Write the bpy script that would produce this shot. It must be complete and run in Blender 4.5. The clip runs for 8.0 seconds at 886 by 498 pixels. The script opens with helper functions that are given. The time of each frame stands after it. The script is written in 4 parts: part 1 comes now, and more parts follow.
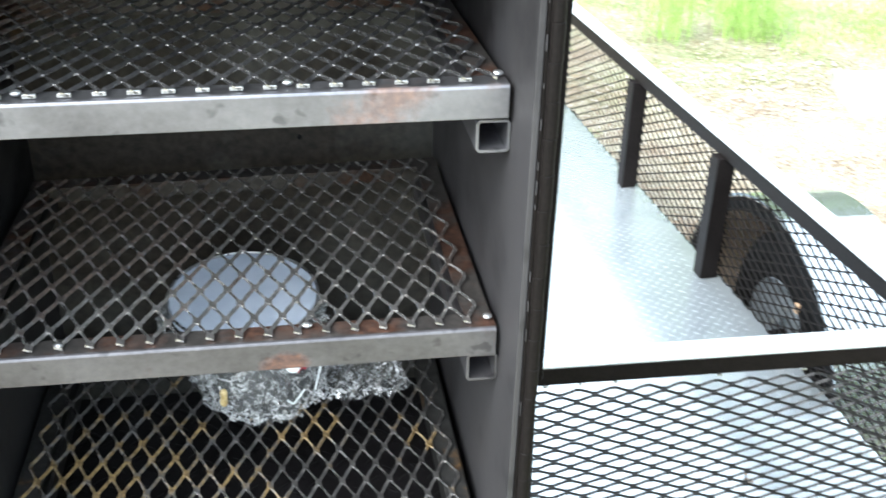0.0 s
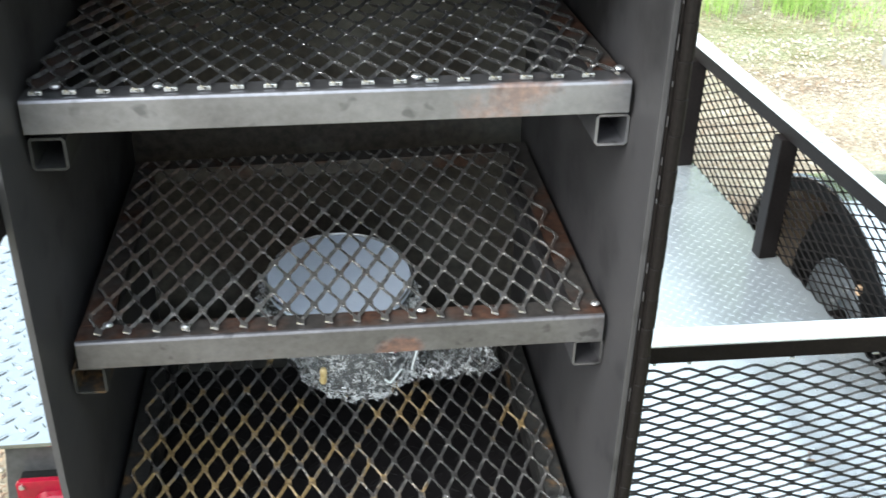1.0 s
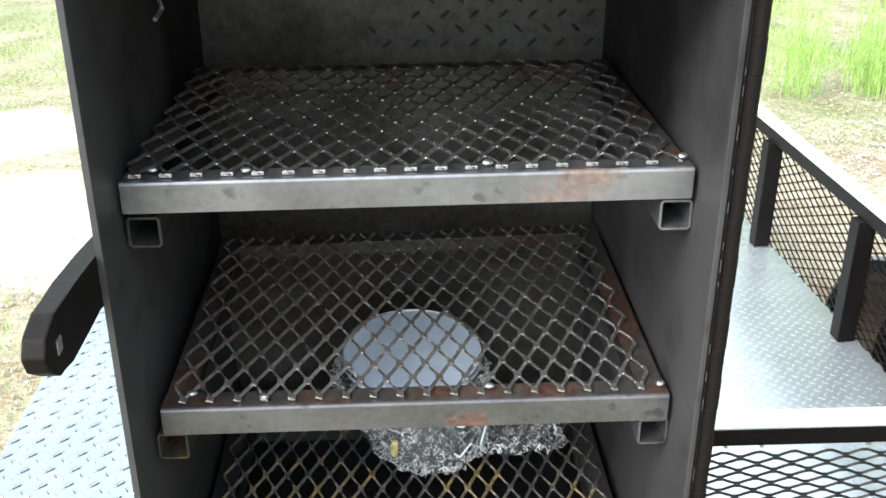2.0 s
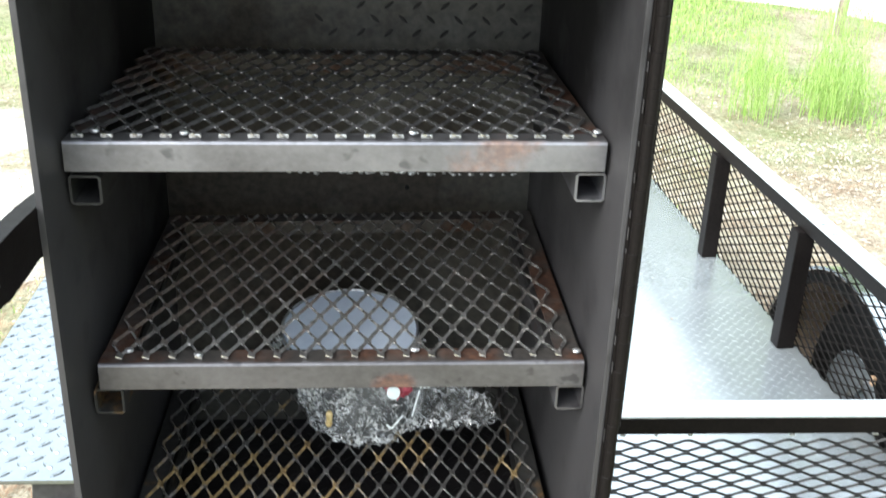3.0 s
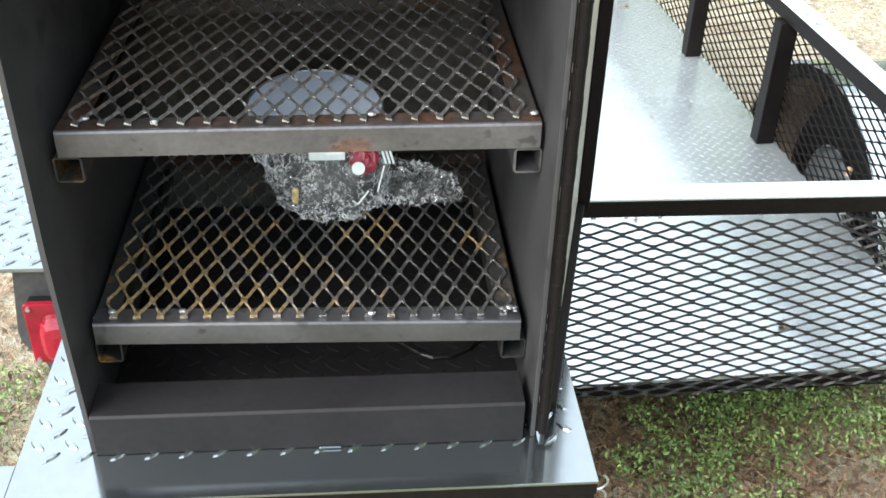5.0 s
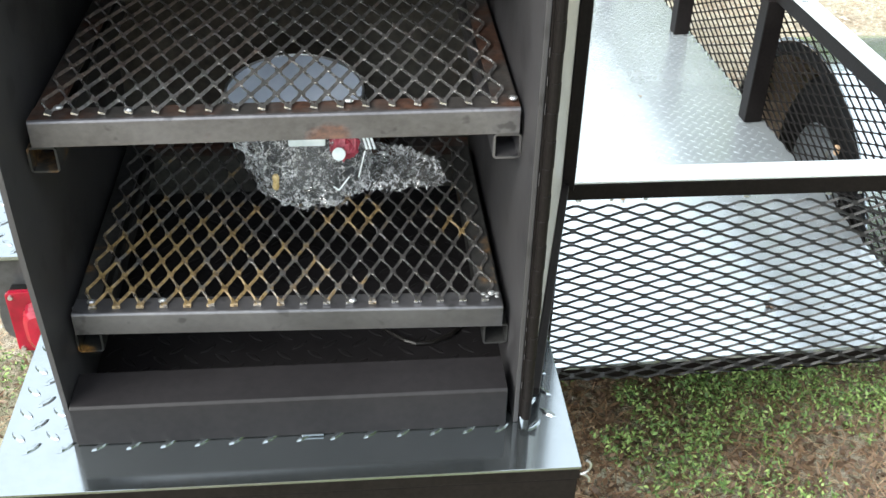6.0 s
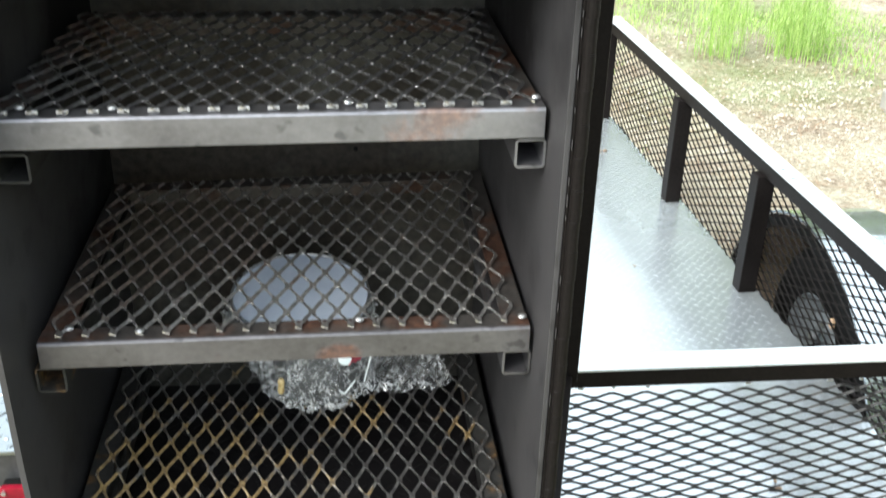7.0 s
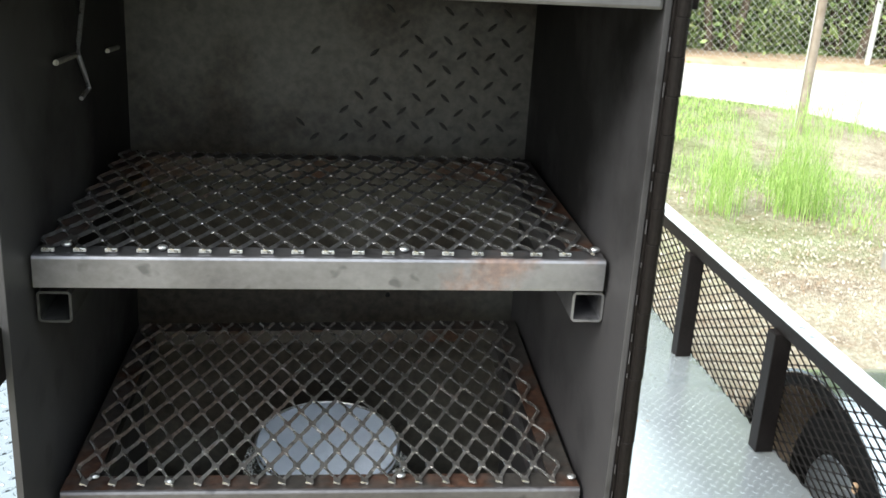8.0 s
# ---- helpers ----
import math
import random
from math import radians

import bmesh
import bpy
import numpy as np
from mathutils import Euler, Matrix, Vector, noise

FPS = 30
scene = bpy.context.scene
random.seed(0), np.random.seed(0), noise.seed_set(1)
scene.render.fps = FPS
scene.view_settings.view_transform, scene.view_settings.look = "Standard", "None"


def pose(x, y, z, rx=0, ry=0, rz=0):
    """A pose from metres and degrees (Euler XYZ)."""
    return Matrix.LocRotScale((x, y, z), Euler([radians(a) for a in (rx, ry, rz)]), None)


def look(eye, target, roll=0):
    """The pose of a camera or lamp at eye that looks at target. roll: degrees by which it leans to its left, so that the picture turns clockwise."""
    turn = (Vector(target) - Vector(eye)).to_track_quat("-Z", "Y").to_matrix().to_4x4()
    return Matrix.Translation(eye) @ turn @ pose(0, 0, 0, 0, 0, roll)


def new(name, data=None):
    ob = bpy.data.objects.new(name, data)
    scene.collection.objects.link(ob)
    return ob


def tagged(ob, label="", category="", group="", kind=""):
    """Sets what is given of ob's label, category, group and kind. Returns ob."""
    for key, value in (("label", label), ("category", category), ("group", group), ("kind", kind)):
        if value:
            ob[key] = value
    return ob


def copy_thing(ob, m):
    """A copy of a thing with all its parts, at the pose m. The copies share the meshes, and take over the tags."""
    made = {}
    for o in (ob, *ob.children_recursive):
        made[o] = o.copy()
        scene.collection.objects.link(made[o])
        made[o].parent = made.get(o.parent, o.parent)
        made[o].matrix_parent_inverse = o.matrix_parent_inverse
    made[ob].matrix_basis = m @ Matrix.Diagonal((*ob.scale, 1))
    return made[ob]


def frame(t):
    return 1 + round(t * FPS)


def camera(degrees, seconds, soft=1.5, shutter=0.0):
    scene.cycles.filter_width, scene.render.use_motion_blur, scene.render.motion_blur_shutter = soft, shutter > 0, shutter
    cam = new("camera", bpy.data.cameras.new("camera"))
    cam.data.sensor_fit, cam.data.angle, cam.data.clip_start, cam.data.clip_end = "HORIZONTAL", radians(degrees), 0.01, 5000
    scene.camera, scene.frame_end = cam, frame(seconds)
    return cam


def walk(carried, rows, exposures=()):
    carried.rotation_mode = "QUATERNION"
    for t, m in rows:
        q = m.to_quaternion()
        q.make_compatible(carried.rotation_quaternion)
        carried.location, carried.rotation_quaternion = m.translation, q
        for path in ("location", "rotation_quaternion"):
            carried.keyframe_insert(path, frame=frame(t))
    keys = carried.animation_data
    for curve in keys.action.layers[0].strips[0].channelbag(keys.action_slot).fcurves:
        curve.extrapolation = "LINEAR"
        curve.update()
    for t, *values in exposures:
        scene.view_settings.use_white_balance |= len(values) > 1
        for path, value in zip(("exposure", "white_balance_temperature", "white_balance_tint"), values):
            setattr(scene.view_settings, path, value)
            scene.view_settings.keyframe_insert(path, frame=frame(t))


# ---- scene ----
cam = camera(46.0, 8.0, shutter=0.28)
# the plan below is drawn a little large: one of its units is this many metres (one-inch angle iron, 0.92 by 2 inch grating)
TRUE_SIZE = 0.868
PATH = [
    (0, (0.065, -0.829, 1.696), (0.348, 0.914, 0.755), 1.5),
    (0.2, (0.03, -0.831, 1.697), (0.411, 0.881, 0.736), 2.0),
    (0.5, (-0.009, -0.819, 1.705), (0.331, 0.881, 0.706), 2.7),
    (1, (-0.018, -0.833, 1.723), (0.208, 0.888, 0.73), 1.4),
    (1.5, (-0.02, -0.846, 1.746), (0.06, 0.917, 0.805), -0.5),
    (1.7, (-0.018, -0.851, 1.753), (0.054, 0.927, 0.841), -0.2),
    (2.8, (0.01, -0.935, 1.709), (0.153, 0.9, 0.925), 1.5),
    (3, (0.024, -0.945, 1.721), (0.167, 0.87, 0.893), 2.2),
    (3.5, (0.067, -0.993, 1.708), (0.205, 0.791, 0.814), 0.3),
    (4, (0.068, -0.997, 1.689), (0.22, 0.743, 0.714), 0.5),
    (4.5, (0.063, -0.989, 1.674), (0.205, 0.706, 0.621), 1.2),
    (5, (0.063, -0.98, 1.664), (0.213, 0.672, 0.547), 1.6),
    (5.2, (0.067, -0.979, 1.664), (0.222, 0.659, 0.526), 1.6),
    (6.3, (0.08, -0.955, 1.675), (0.24, 0.672, 0.523), 1.3),
    (6.5, (0.077, -0.937, 1.684), (0.249, 0.724, 0.583), 1.7),
    (7, (0.059, -0.925, 1.741), (0.249, 0.838, 0.815), 1.5),
    (7.5, (0.032, -0.916, 1.771), (0.236, 0.908, 0.976), 0.9),
    (8, (0.001, -0.887, 1.73), (0.212, 0.986, 1.059), 3.4),
]
walk(cam, [(t, look(TRUE_SIZE * Vector(eye), TRUE_SIZE * Vector(target), roll)) for t, eye, target, roll in PATH],
     [(0.0, 0.82, 5950, 4), (0.3, 0.54, 6050, 4), (1.0, 0.46, 6130, 4), (1.7, 0.51, 6220, 4), (3.0, 0.48, 6220, 5), (4.0, 0.40, 6280, 5), (5.5, 0.38, 6280, 5), (6.5, 0.42, 6320, 4), (7.2, 0.30, 6350, 4), (8.0, 0.29, 6380, 4)])

# ---- world and sun: a bright overcast sky ----
world = bpy.data.worlds.new("overcast_sky")
scene.world = world
world.use_nodes = True
wn = world.node_tree
wn.nodes.clear()
sky = wn.nodes.new("ShaderNodeTexSky")
sky.sky_type = 'NISHITA'
sky.sun_disc = False
sky.sun_elevation = radians(42)
sky.sun_rotation = radians(235)
sky.dust_density = 4.0
cloud = wn.nodes.new("ShaderNodeMix")
cloud.data_type = 'RGBA'
cloud.inputs["Factor"].default_value = 0.62
cloud.inputs["B"].default_value = (15.5, 16.2, 17.2, 1)
wbg = wn.nodes.new("ShaderNodeBackground")
wbg.inputs["Strength"].default_value = 0.20
wout = wn.nodes.new("ShaderNodeOutputWorld")
wn.links.new(sky.outputs["Color"], cloud.inputs["A"])
wn.links.new(cloud.outputs["Result"], wbg.inputs["Color"])
wn.links.new(wbg.outputs["Background"], wout.inputs["Surface"])

sun = new("sun", bpy.data.lights.new("sun", 'SUN'))
sun.data.energy = 4.6
sun.data.angle = radians(40)
sun.data.color = (1.0, 0.96, 0.9)
sun.matrix_world = look((-8, -5.5, 8.5), (0, 0, 0))


# ---- materials ----
def shader(name, rough=0.5, metal=0.0, spec=0.5):
    m = bpy.data.materials.new(name)
    m.use_nodes = True
    nt = m.node_tree
    b = nt.nodes["Principled BSDF"]
    b.inputs["Roughness"].default_value = rough
    b.inputs["Metallic"].default_value = metal
    b.inputs["Specular IOR Level"].default_value = spec
    return m, nt, b


def coords(nt, scale=(1, 1, 1)):
    tc = nt.nodes.new("ShaderNodeTexCoord")
    mp = nt.nodes.new("ShaderNodeMapping")
    mp.inputs["Scale"].default_value = scale
    nt.links.new(tc.outputs["Object"], mp.inputs["Vector"])
    return mp.outputs["Vector"]


def noise_tex(nt, vec, scale, detail=4.0, rough=0.55):
    n = nt.nodes.new("ShaderNodeTexNoise")
    n.inputs["Scale"].default_value = scale
    n.inputs["Detail"].default_value = detail
    n.inputs["Roughness"].default_value = rough
    nt.links.new(vec, n.inputs["Vector"])
    return n.outputs["Fac"]


def ramp(nt, fac, stops):
    r = nt.nodes.new("ShaderNodeValToRGB")
    els = r.color_ramp.elements
    while len(els) < len(stops):
        els.new(0.5)
    for e, (p, c) in zip(els, stops):
        e.position = p
        e.color = (*c, 1) if len(c) == 3 else c
    nt.links.new(fac, r.inputs["Fac"])
    return r.outputs["Color"]


def mix(nt, fac, a, b):
    n = nt.nodes.new("ShaderNodeMix")
    n.data_type = 'RGBA'
    for key, v in (("Factor", fac), ("A", a), ("B", b)):
        if isinstance(v, (int, float)):
            n.inputs[key].default_value = v
        elif isinstance(v, tuple):
            n.inputs[key].default_value = (*v, 1)
        else:
            nt.links.new(v, n.inputs[key])
    return n.outputs["Result"]


def bump(nt, b, height, strength, dist):
    n = nt.nodes.new("ShaderNodeBump")
    n.inputs["Strength"].default_value = strength
    n.inputs["Distance"].default_value = dist
    nt.links.new(height, n.inputs["Height"])
    nt.links.new(n.outputs["Normal"], b.inputs["Normal"])


def grey(v):
    return (v, v, v)


def metal_paint(name, dark, light, rough, metal, scale=14.0, rust=0.0, rust_at=0.62, streak=(1, 1, 1), rust_cols=((0.10, 0.035, 0.012), (0.28, 0.11, 0.035)), bump_s=0.12, spec=0.5, vary=1.0, spots=(), mottle=0.35, patches=9.0, edge=0.055):
    """Steel, bare or painted: blotches, fine grain, and patches of rust, soot or painted-in shade."""
    m, nt, b = shader(name, rough, metal, spec)
    v = coords(nt, streak)
    big = noise_tex(nt, v, scale, 5, 0.6)
    fine = noise_tex(nt, v, scale * 14, 3, 0.6)
    col = ramp(nt, big, [(0.3, dark), (0.7, light)])
    col = mix(nt, mottle, col, ramp(nt, fine, [(0.35, grey(dark[0] * 0.5)), (0.65, tuple(min(1, c * 1.25) for c in light))]))
    spot = noise_tex(nt, v, scale * 5.5, 2, 0.5)
    if rust:
        col = mix(nt, ramp(nt, spot, [(0.62, grey(0)), (0.70, grey(0.55))]), col, tuple(c * 0.45 for c in dark))
    if rust:
        w = coords(nt)
        patch = noise_tex(nt, w, patches, 6, 0.65)
        level = patch
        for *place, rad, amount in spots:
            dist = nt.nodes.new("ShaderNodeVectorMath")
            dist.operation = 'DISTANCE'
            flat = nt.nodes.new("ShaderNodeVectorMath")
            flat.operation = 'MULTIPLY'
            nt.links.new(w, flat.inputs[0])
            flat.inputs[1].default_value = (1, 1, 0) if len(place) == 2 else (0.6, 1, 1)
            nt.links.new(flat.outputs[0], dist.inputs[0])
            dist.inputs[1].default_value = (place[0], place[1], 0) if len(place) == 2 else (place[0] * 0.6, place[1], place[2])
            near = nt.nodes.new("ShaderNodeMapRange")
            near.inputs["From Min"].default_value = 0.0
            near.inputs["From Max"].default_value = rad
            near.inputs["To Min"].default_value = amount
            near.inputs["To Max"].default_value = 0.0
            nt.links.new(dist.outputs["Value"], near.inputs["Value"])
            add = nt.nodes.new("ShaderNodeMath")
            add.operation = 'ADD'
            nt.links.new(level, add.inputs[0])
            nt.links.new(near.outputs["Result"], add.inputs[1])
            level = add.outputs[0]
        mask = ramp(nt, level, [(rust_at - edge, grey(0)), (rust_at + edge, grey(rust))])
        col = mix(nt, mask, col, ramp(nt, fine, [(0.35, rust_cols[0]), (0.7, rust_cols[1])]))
        mt = nt.nodes.new("ShaderNodeMath")
        mt.operation = 'MULTIPLY_ADD'
        nt.links.new(mask, mt.inputs[0])
        mt.inputs[1].default_value = -metal
        mt.inputs[2].default_value = metal
        nt.links.new(mt.outputs[0], b.inputs["Metallic"])
        matt = nt.nodes.new("ShaderNodeMapRange")
        matt.inputs["To Min"].default_value = spec
        matt.inputs["To Max"].default_value = spec * 0.15
        nt.links.new(mask, matt.inputs["Value"])
        nt.links.new(matt.outputs["Result"], b.inputs["Specular IOR Level"])
    nt.links.new(col, b.inputs["Base Color"])
    rr = nt.nodes.new("ShaderNodeMapRange")
    rr.inputs["To Min"].default_value = max(0.04, rough - 0.12 * vary)
    rr.inputs["To Max"].default_value = min(1.0, rough + 0.18 * vary)
    nt.links.new(big, rr.inputs["Value"])
    nt.links.new(rr.outputs["Result"], b.inputs["Roughness"])
    bump(nt, b, fine, bump_s, 0.001)
    return m


# soot at the upper right; the left-back patches are shade put into the colour
SOOT_SHADE_COLS = ((0.005, 0.005, 0.005), (0.013, 0.012, 0.012))
CABINET = metal_paint("black_oxide_steel", (0.0325, 0.0312, 0.0335), (0.047, 0.045, 0.048), 0.45, 0.0, 4.0, 0.85, 0.70, (1, 1, 1), SOOT_SHADE_COLS, bump_s=0.04, mottle=0.10, edge=0.12, spots=((0.26, 0.36, 1.64, 0.58, 0.48), (-0.26, 0.40, 1.22, 0.30, 0.30), (-0.26, 0.40, 1.50, 0.24, 0.26)), patches=7.0)
# sooty wall; its left and lower patches paint the shade in
CABINET_BACK = metal_paint("soot_shaded_steel", (0.036, 0.035, 0.030), (0.076, 0.072, 0.060), 0.5, 0.0, 6.0, 0.75, 0.63, (1, 1, 1), ((0.012, 0.009, 0.007), (0.036, 0.025, 0.018)), spots=((-0.26, 0.47, 1.22, 0.32, 0.34), (0.0, 0.47, 1.00, 0.36, 0.22), (0.25, 0.47, 1.69, 0.22, 0.42)), edge=0.12, patches=6.0)
MILL = metal_paint("mill_steel_angle", (0.165, 0.164, 0.182), (0.295, 0.292, 0.315), 0.38, 0.85, 9.0, 0.6, 0.665, (0.8, 1, 1), ((0.10, 0.05, 0.03), (0.25, 0.12, 0.06)), spots=((0.14, 0, 0.12, 0.06),), mottle=0.13)
MILL_DARK = metal_paint("dark_mill_steel_angle", (0.099, 0.097, 0.104), (0.186, 0.183, 0.194), 0.40, 0.8, 8.0, 0.4, 0.70, (0.8, 1, 1), mottle=0.10)
RUNNER = metal_paint("dark_tube_steel", (0.022, 0.022, 0.022), (0.045, 0.044, 0.043), 0.5, 0.3, 9.0, 0.8, 0.64, (1, 1, 1), ((0.10, 0.05, 0.015), (0.42, 0.22, 0.06)), spots=((-0.252, 0.01, 0.845, 0.018, 0.45),))
MILL_RUSTY = metal_paint("rusty_mill_steel_angle", (0.098, 0.093, 0.100), (0.195, 0.188, 0.200), 0.40, 0.8, 10.0, 0.7, 0.645, (0.8, 1, 1), ((0.05, 0.02, 0.012), (0.17, 0.07, 0.03)), spots=((0.057, 0, 1.133, 0.022, 0.35), (0.2, 0, 0.05, 0.06)), mottle=0.13)
RUST_BAR = metal_paint("brown_rusted_angle", (0.030, 0.027, 0.026), (0.065, 0.058, 0.054), 0.5, 0.3, 8.0, 0.8, 0.52, (1, 1, 1), ((0.030, 0.014, 0.010), (0.085, 0.038, 0.022)))
RUST_AND_SHADE = ((0.030, 0.016, 0.011), (0.12, 0.062, 0.034))
OCHRE_RUST = ((0.14, 0.09, 0.035), (0.46, 0.31, 0.12))
# left spots: some real rust, spread wider to paint in the shade there
MID_SPOTS = ((-0.26, 0.26, 0.30, 0.42), (0.26, 0.2, 0.08, 0.18))
TOP_SPOTS = ((-0.27, 0.34, 0.26, 0.40), (0.22, 0.36, 0.14, 0.16))
LOW_SPOTS = ((-0.16, 0.06, 0.29, 0.27), (0.214, 0.175, 0.04, 0.45), (0.08, 0.2, 0.06, 0.28))
# the sheet's scaled faces, and the sheared edges of its strands
MESH_TOP = (metal_paint("scaled_expanded_steel", (0.11, 0.1075, 0.11), (0.24, 0.236, 0.24), 0.40, 0.8, 10.0, 0.7, 0.66, (1, 1, 1), RUST_AND_SHADE, spots=TOP_SPOTS, patches=16.0),
            metal_paint("sheared_expanded_steel", (0.58, 0.57, 0.585), (0.92, 0.90, 0.92), 0.21, 0.95, 10.0, 0.6, 0.70, (1, 1, 1), RUST_AND_SHADE, spots=TOP_SPOTS, patches=16.0))
MESH_MID = (metal_paint("scaled_brown_expanded_steel", (0.17, 0.161, 0.156), (0.36, 0.345, 0.334), 0.42, 0.8, 10.0, 0.7, 0.60, (1, 1, 1), RUST_AND_SHADE, spots=MID_SPOTS, patches=16.0),
            metal_paint("sheared_brown_expanded_steel", (0.56, 0.545, 0.545), (0.90, 0.88, 0.875), 0.21, 0.95, 10.0, 0.6, 0.64, (1, 1, 1), RUST_AND_SHADE, spots=MID_SPOTS, patches=16.0))
MESH_LOW = (metal_paint("scaled_ochre_expanded_steel", (0.14, 0.135, 0.132), (0.30, 0.288, 0.28), 0.42, 0.8, 9.0, 0.85, 0.64, (1, 1, 1), OCHRE_RUST, spots=LOW_SPOTS, patches=24.0),
            metal_paint("sheared_ochre_expanded_steel", (0.50, 0.49, 0.49), (0.84, 0.82, 0.81), 0.21, 0.95, 9.0, 0.85, 0.66, (1, 1, 1), OCHRE_RUST, spots=LOW_SPOTS, patches=24.0))
RAIL = metal_paint("black_rail_paint", (0.0060, 0.0048, 0.0046), (0.012, 0.0098, 0.0094), 0.42, 0.0, 12.0, spec=0.08)
SILVER = metal_paint("wet_silver_paint", (0.50, 0.54, 0.56), (0.57, 0.61, 0.63), 0.21, 0.7, 11.0, 0, 0.6, (1, 1, 1), bump_s=0.04, vary=0.2, mottle=0.06)
PLATE = metal_paint("glossy_silver_paint", (0.285, 0.315, 0.33), (0.33, 0.36, 0.376), 0.105, 0.95, 5.0, 0, 0.6, (1, 1, 1), bump_s=0.0, vary=0.15, mottle=0.05)
# the rails' bright tops are put into the colour of a pale strip
RAIL_TOP = metal_paint("sky_bright_rail_top", (0.60, 0.63, 0.645), (0.69, 0.72, 0.735), 0.42, 0.25, 9.0, 0, 0.6, (1, 1, 1), bump_s=0.05, vary=0.4, mottle=0.12)
SILVER_DULL = metal_paint("silver_paint", (0.46, 0.50, 0.525), (0.54, 0.58, 0.61), 0.17, 0.85, 5.0, 0, 0.6, (1, 1, 1), bump_s=0.03, vary=0.4)
BARE = metal_paint("bare_bright_steel", (0.27, 0.255, 0.215), (0.42, 0.40, 0.35), 0.42, 0.5, 9.0, 0.4, 0.68, (4, 4, 0.4))
HINGE = metal_paint("brown_hinge_steel", (0.0045, 0.0038, 0.0036), (0.010, 0.008, 0.0074), 0.55, 0.0, 14.0, 0.5, 0.64, (1, 1, 1), ((0.018, 0.009, 0.006), (0.042, 0.02, 0.013)), spec=0.1)
WELD = metal_paint("shiny_weld", (0.35, 0.35, 0.36), (0.75, 0.76, 0.78), 0.28, 0.9, 60.0)
RUBBER = metal_paint("tyre_rubber", (0.005, 0.005, 0.0053), (0.011, 0.011, 0.0115), 0.75, 0.0, 20.0, spec=0.12)
BASKET = metal_paint("black_mesh_paint", (0.008, 0.007, 0.0065), (0.016, 0.014, 0.013), 0.34, 0.0, 12.0, spec=0.35)
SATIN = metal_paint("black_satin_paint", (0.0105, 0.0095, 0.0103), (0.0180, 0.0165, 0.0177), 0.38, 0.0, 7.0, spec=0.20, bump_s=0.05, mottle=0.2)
SKIRT = metal_paint("dark_grey_fender_paint", (0.040, 0.041, 0.043), (0.060, 0.061, 0.063), 0.35, 0.0, 6.0)
RIM = metal_paint("grey_wheel_paint", (0.20, 0.22, 0.25), (0.31, 0.34, 0.38), 0.4, 0.2, 9.0)


def make_red_lens():
    m, nt, b = shader("red_lamp_lens", 0.08)
    v = coords(nt)
    w = nt.nodes.new("ShaderNodeTexVoronoi")
    w.inputs["Scale"].default_value = 260
    nt.links.new(v, w.inputs["Vector"])
    nt.links.new(ramp(nt, noise_tex(nt, v, 22), [(0.3, (0.15, 0.001, 0.011)), (0.7, (0.30, 0.002, 0.022))]), b.inputs["Base Color"])
    b.inputs["Coat Weight"].default_value = 0.3
    bump(nt, b, w.outputs["Distance"], 0.12, 0.001)
    return m


def plain(name, dark, light, rough, scale=12.0, metal=0.0, bump_s=0.2, bump_d=0.002, trans=0.0, alpha=1.0):
    m, nt, b = shader(name, rough, metal)
    v = coords(nt)
    n = noise_tex(nt, v, scale, 5, 0.6)
    nt.links.new(ramp(nt, n, [(0.3, dark), (0.7, light)]), b.inputs["Base Color"])
    b.inputs["Transmission Weight"].default_value = trans
    b.inputs["Alpha"].default_value = alpha
    bump(nt, b, noise_tex(nt, v, scale * 8, 3), bump_s, bump_d)
    return m


RED_LENS = make_red_lens()
SOOT = plain("soot_crust", (0.008, 0.008, 0.007), (0.020, 0.019, 0.017), 0.8, 30)
LID_WHITE = plain("blue_white_plastic", (0.60, 0.68, 0.82), (0.72, 0.79, 0.92), 0.22, 28)
RED_LABEL = plain("red_printed_plastic", (0.20, 0.012, 0.03), (0.42, 0.07, 0.10), 0.3, 160)
CAP_WHITE = plain("white_cap_plastic", (0.58, 0.66, 0.67), (0.80, 0.84, 0.85), 0.3, 60)
CORE = plain("dark_package_core", (0.012, 0.0125, 0.0135), (0.06, 0.063, 0.067), 0.35, 45)
YELLOW = plain("brass_yellow_metal", (0.30, 0.20, 0.06), (0.72, 0.58, 0.30), 0.3, 180)
CONCRETE = plain("pale_concrete", (0.26, 0.25, 0.225), (0.36, 0.35, 0.325), 0.85, 6)
GALV = plain("galvanised_steel", (0.46, 0.465, 0.44), (0.62, 0.625, 0.60), 0.5, 20, 0.2)
RUSTY_POST = plain("rusty_galvanised_post", (0.20, 0.155, 0.115), (0.36, 0.31, 0.26), 0.6, 7, 0.2)
BANK = plain("orange_dirt", (0.36, 0.25, 0.16), (0.56, 0.42, 0.30), 0.95, 5)
BARK = plain("bark", (0.06, 0.045, 0.03), (0.16, 0.12, 0.09), 0.9, 10)
DIRT = plain("dried_mud_coating", (0.20, 0.15, 0.115), (0.42, 0.33, 0.27), 0.9, 9)
AMBER = plain("pale_amber_reflector", (0.70, 0.42, 0.24), (0.85, 0.62, 0.42), 0.2, 30)


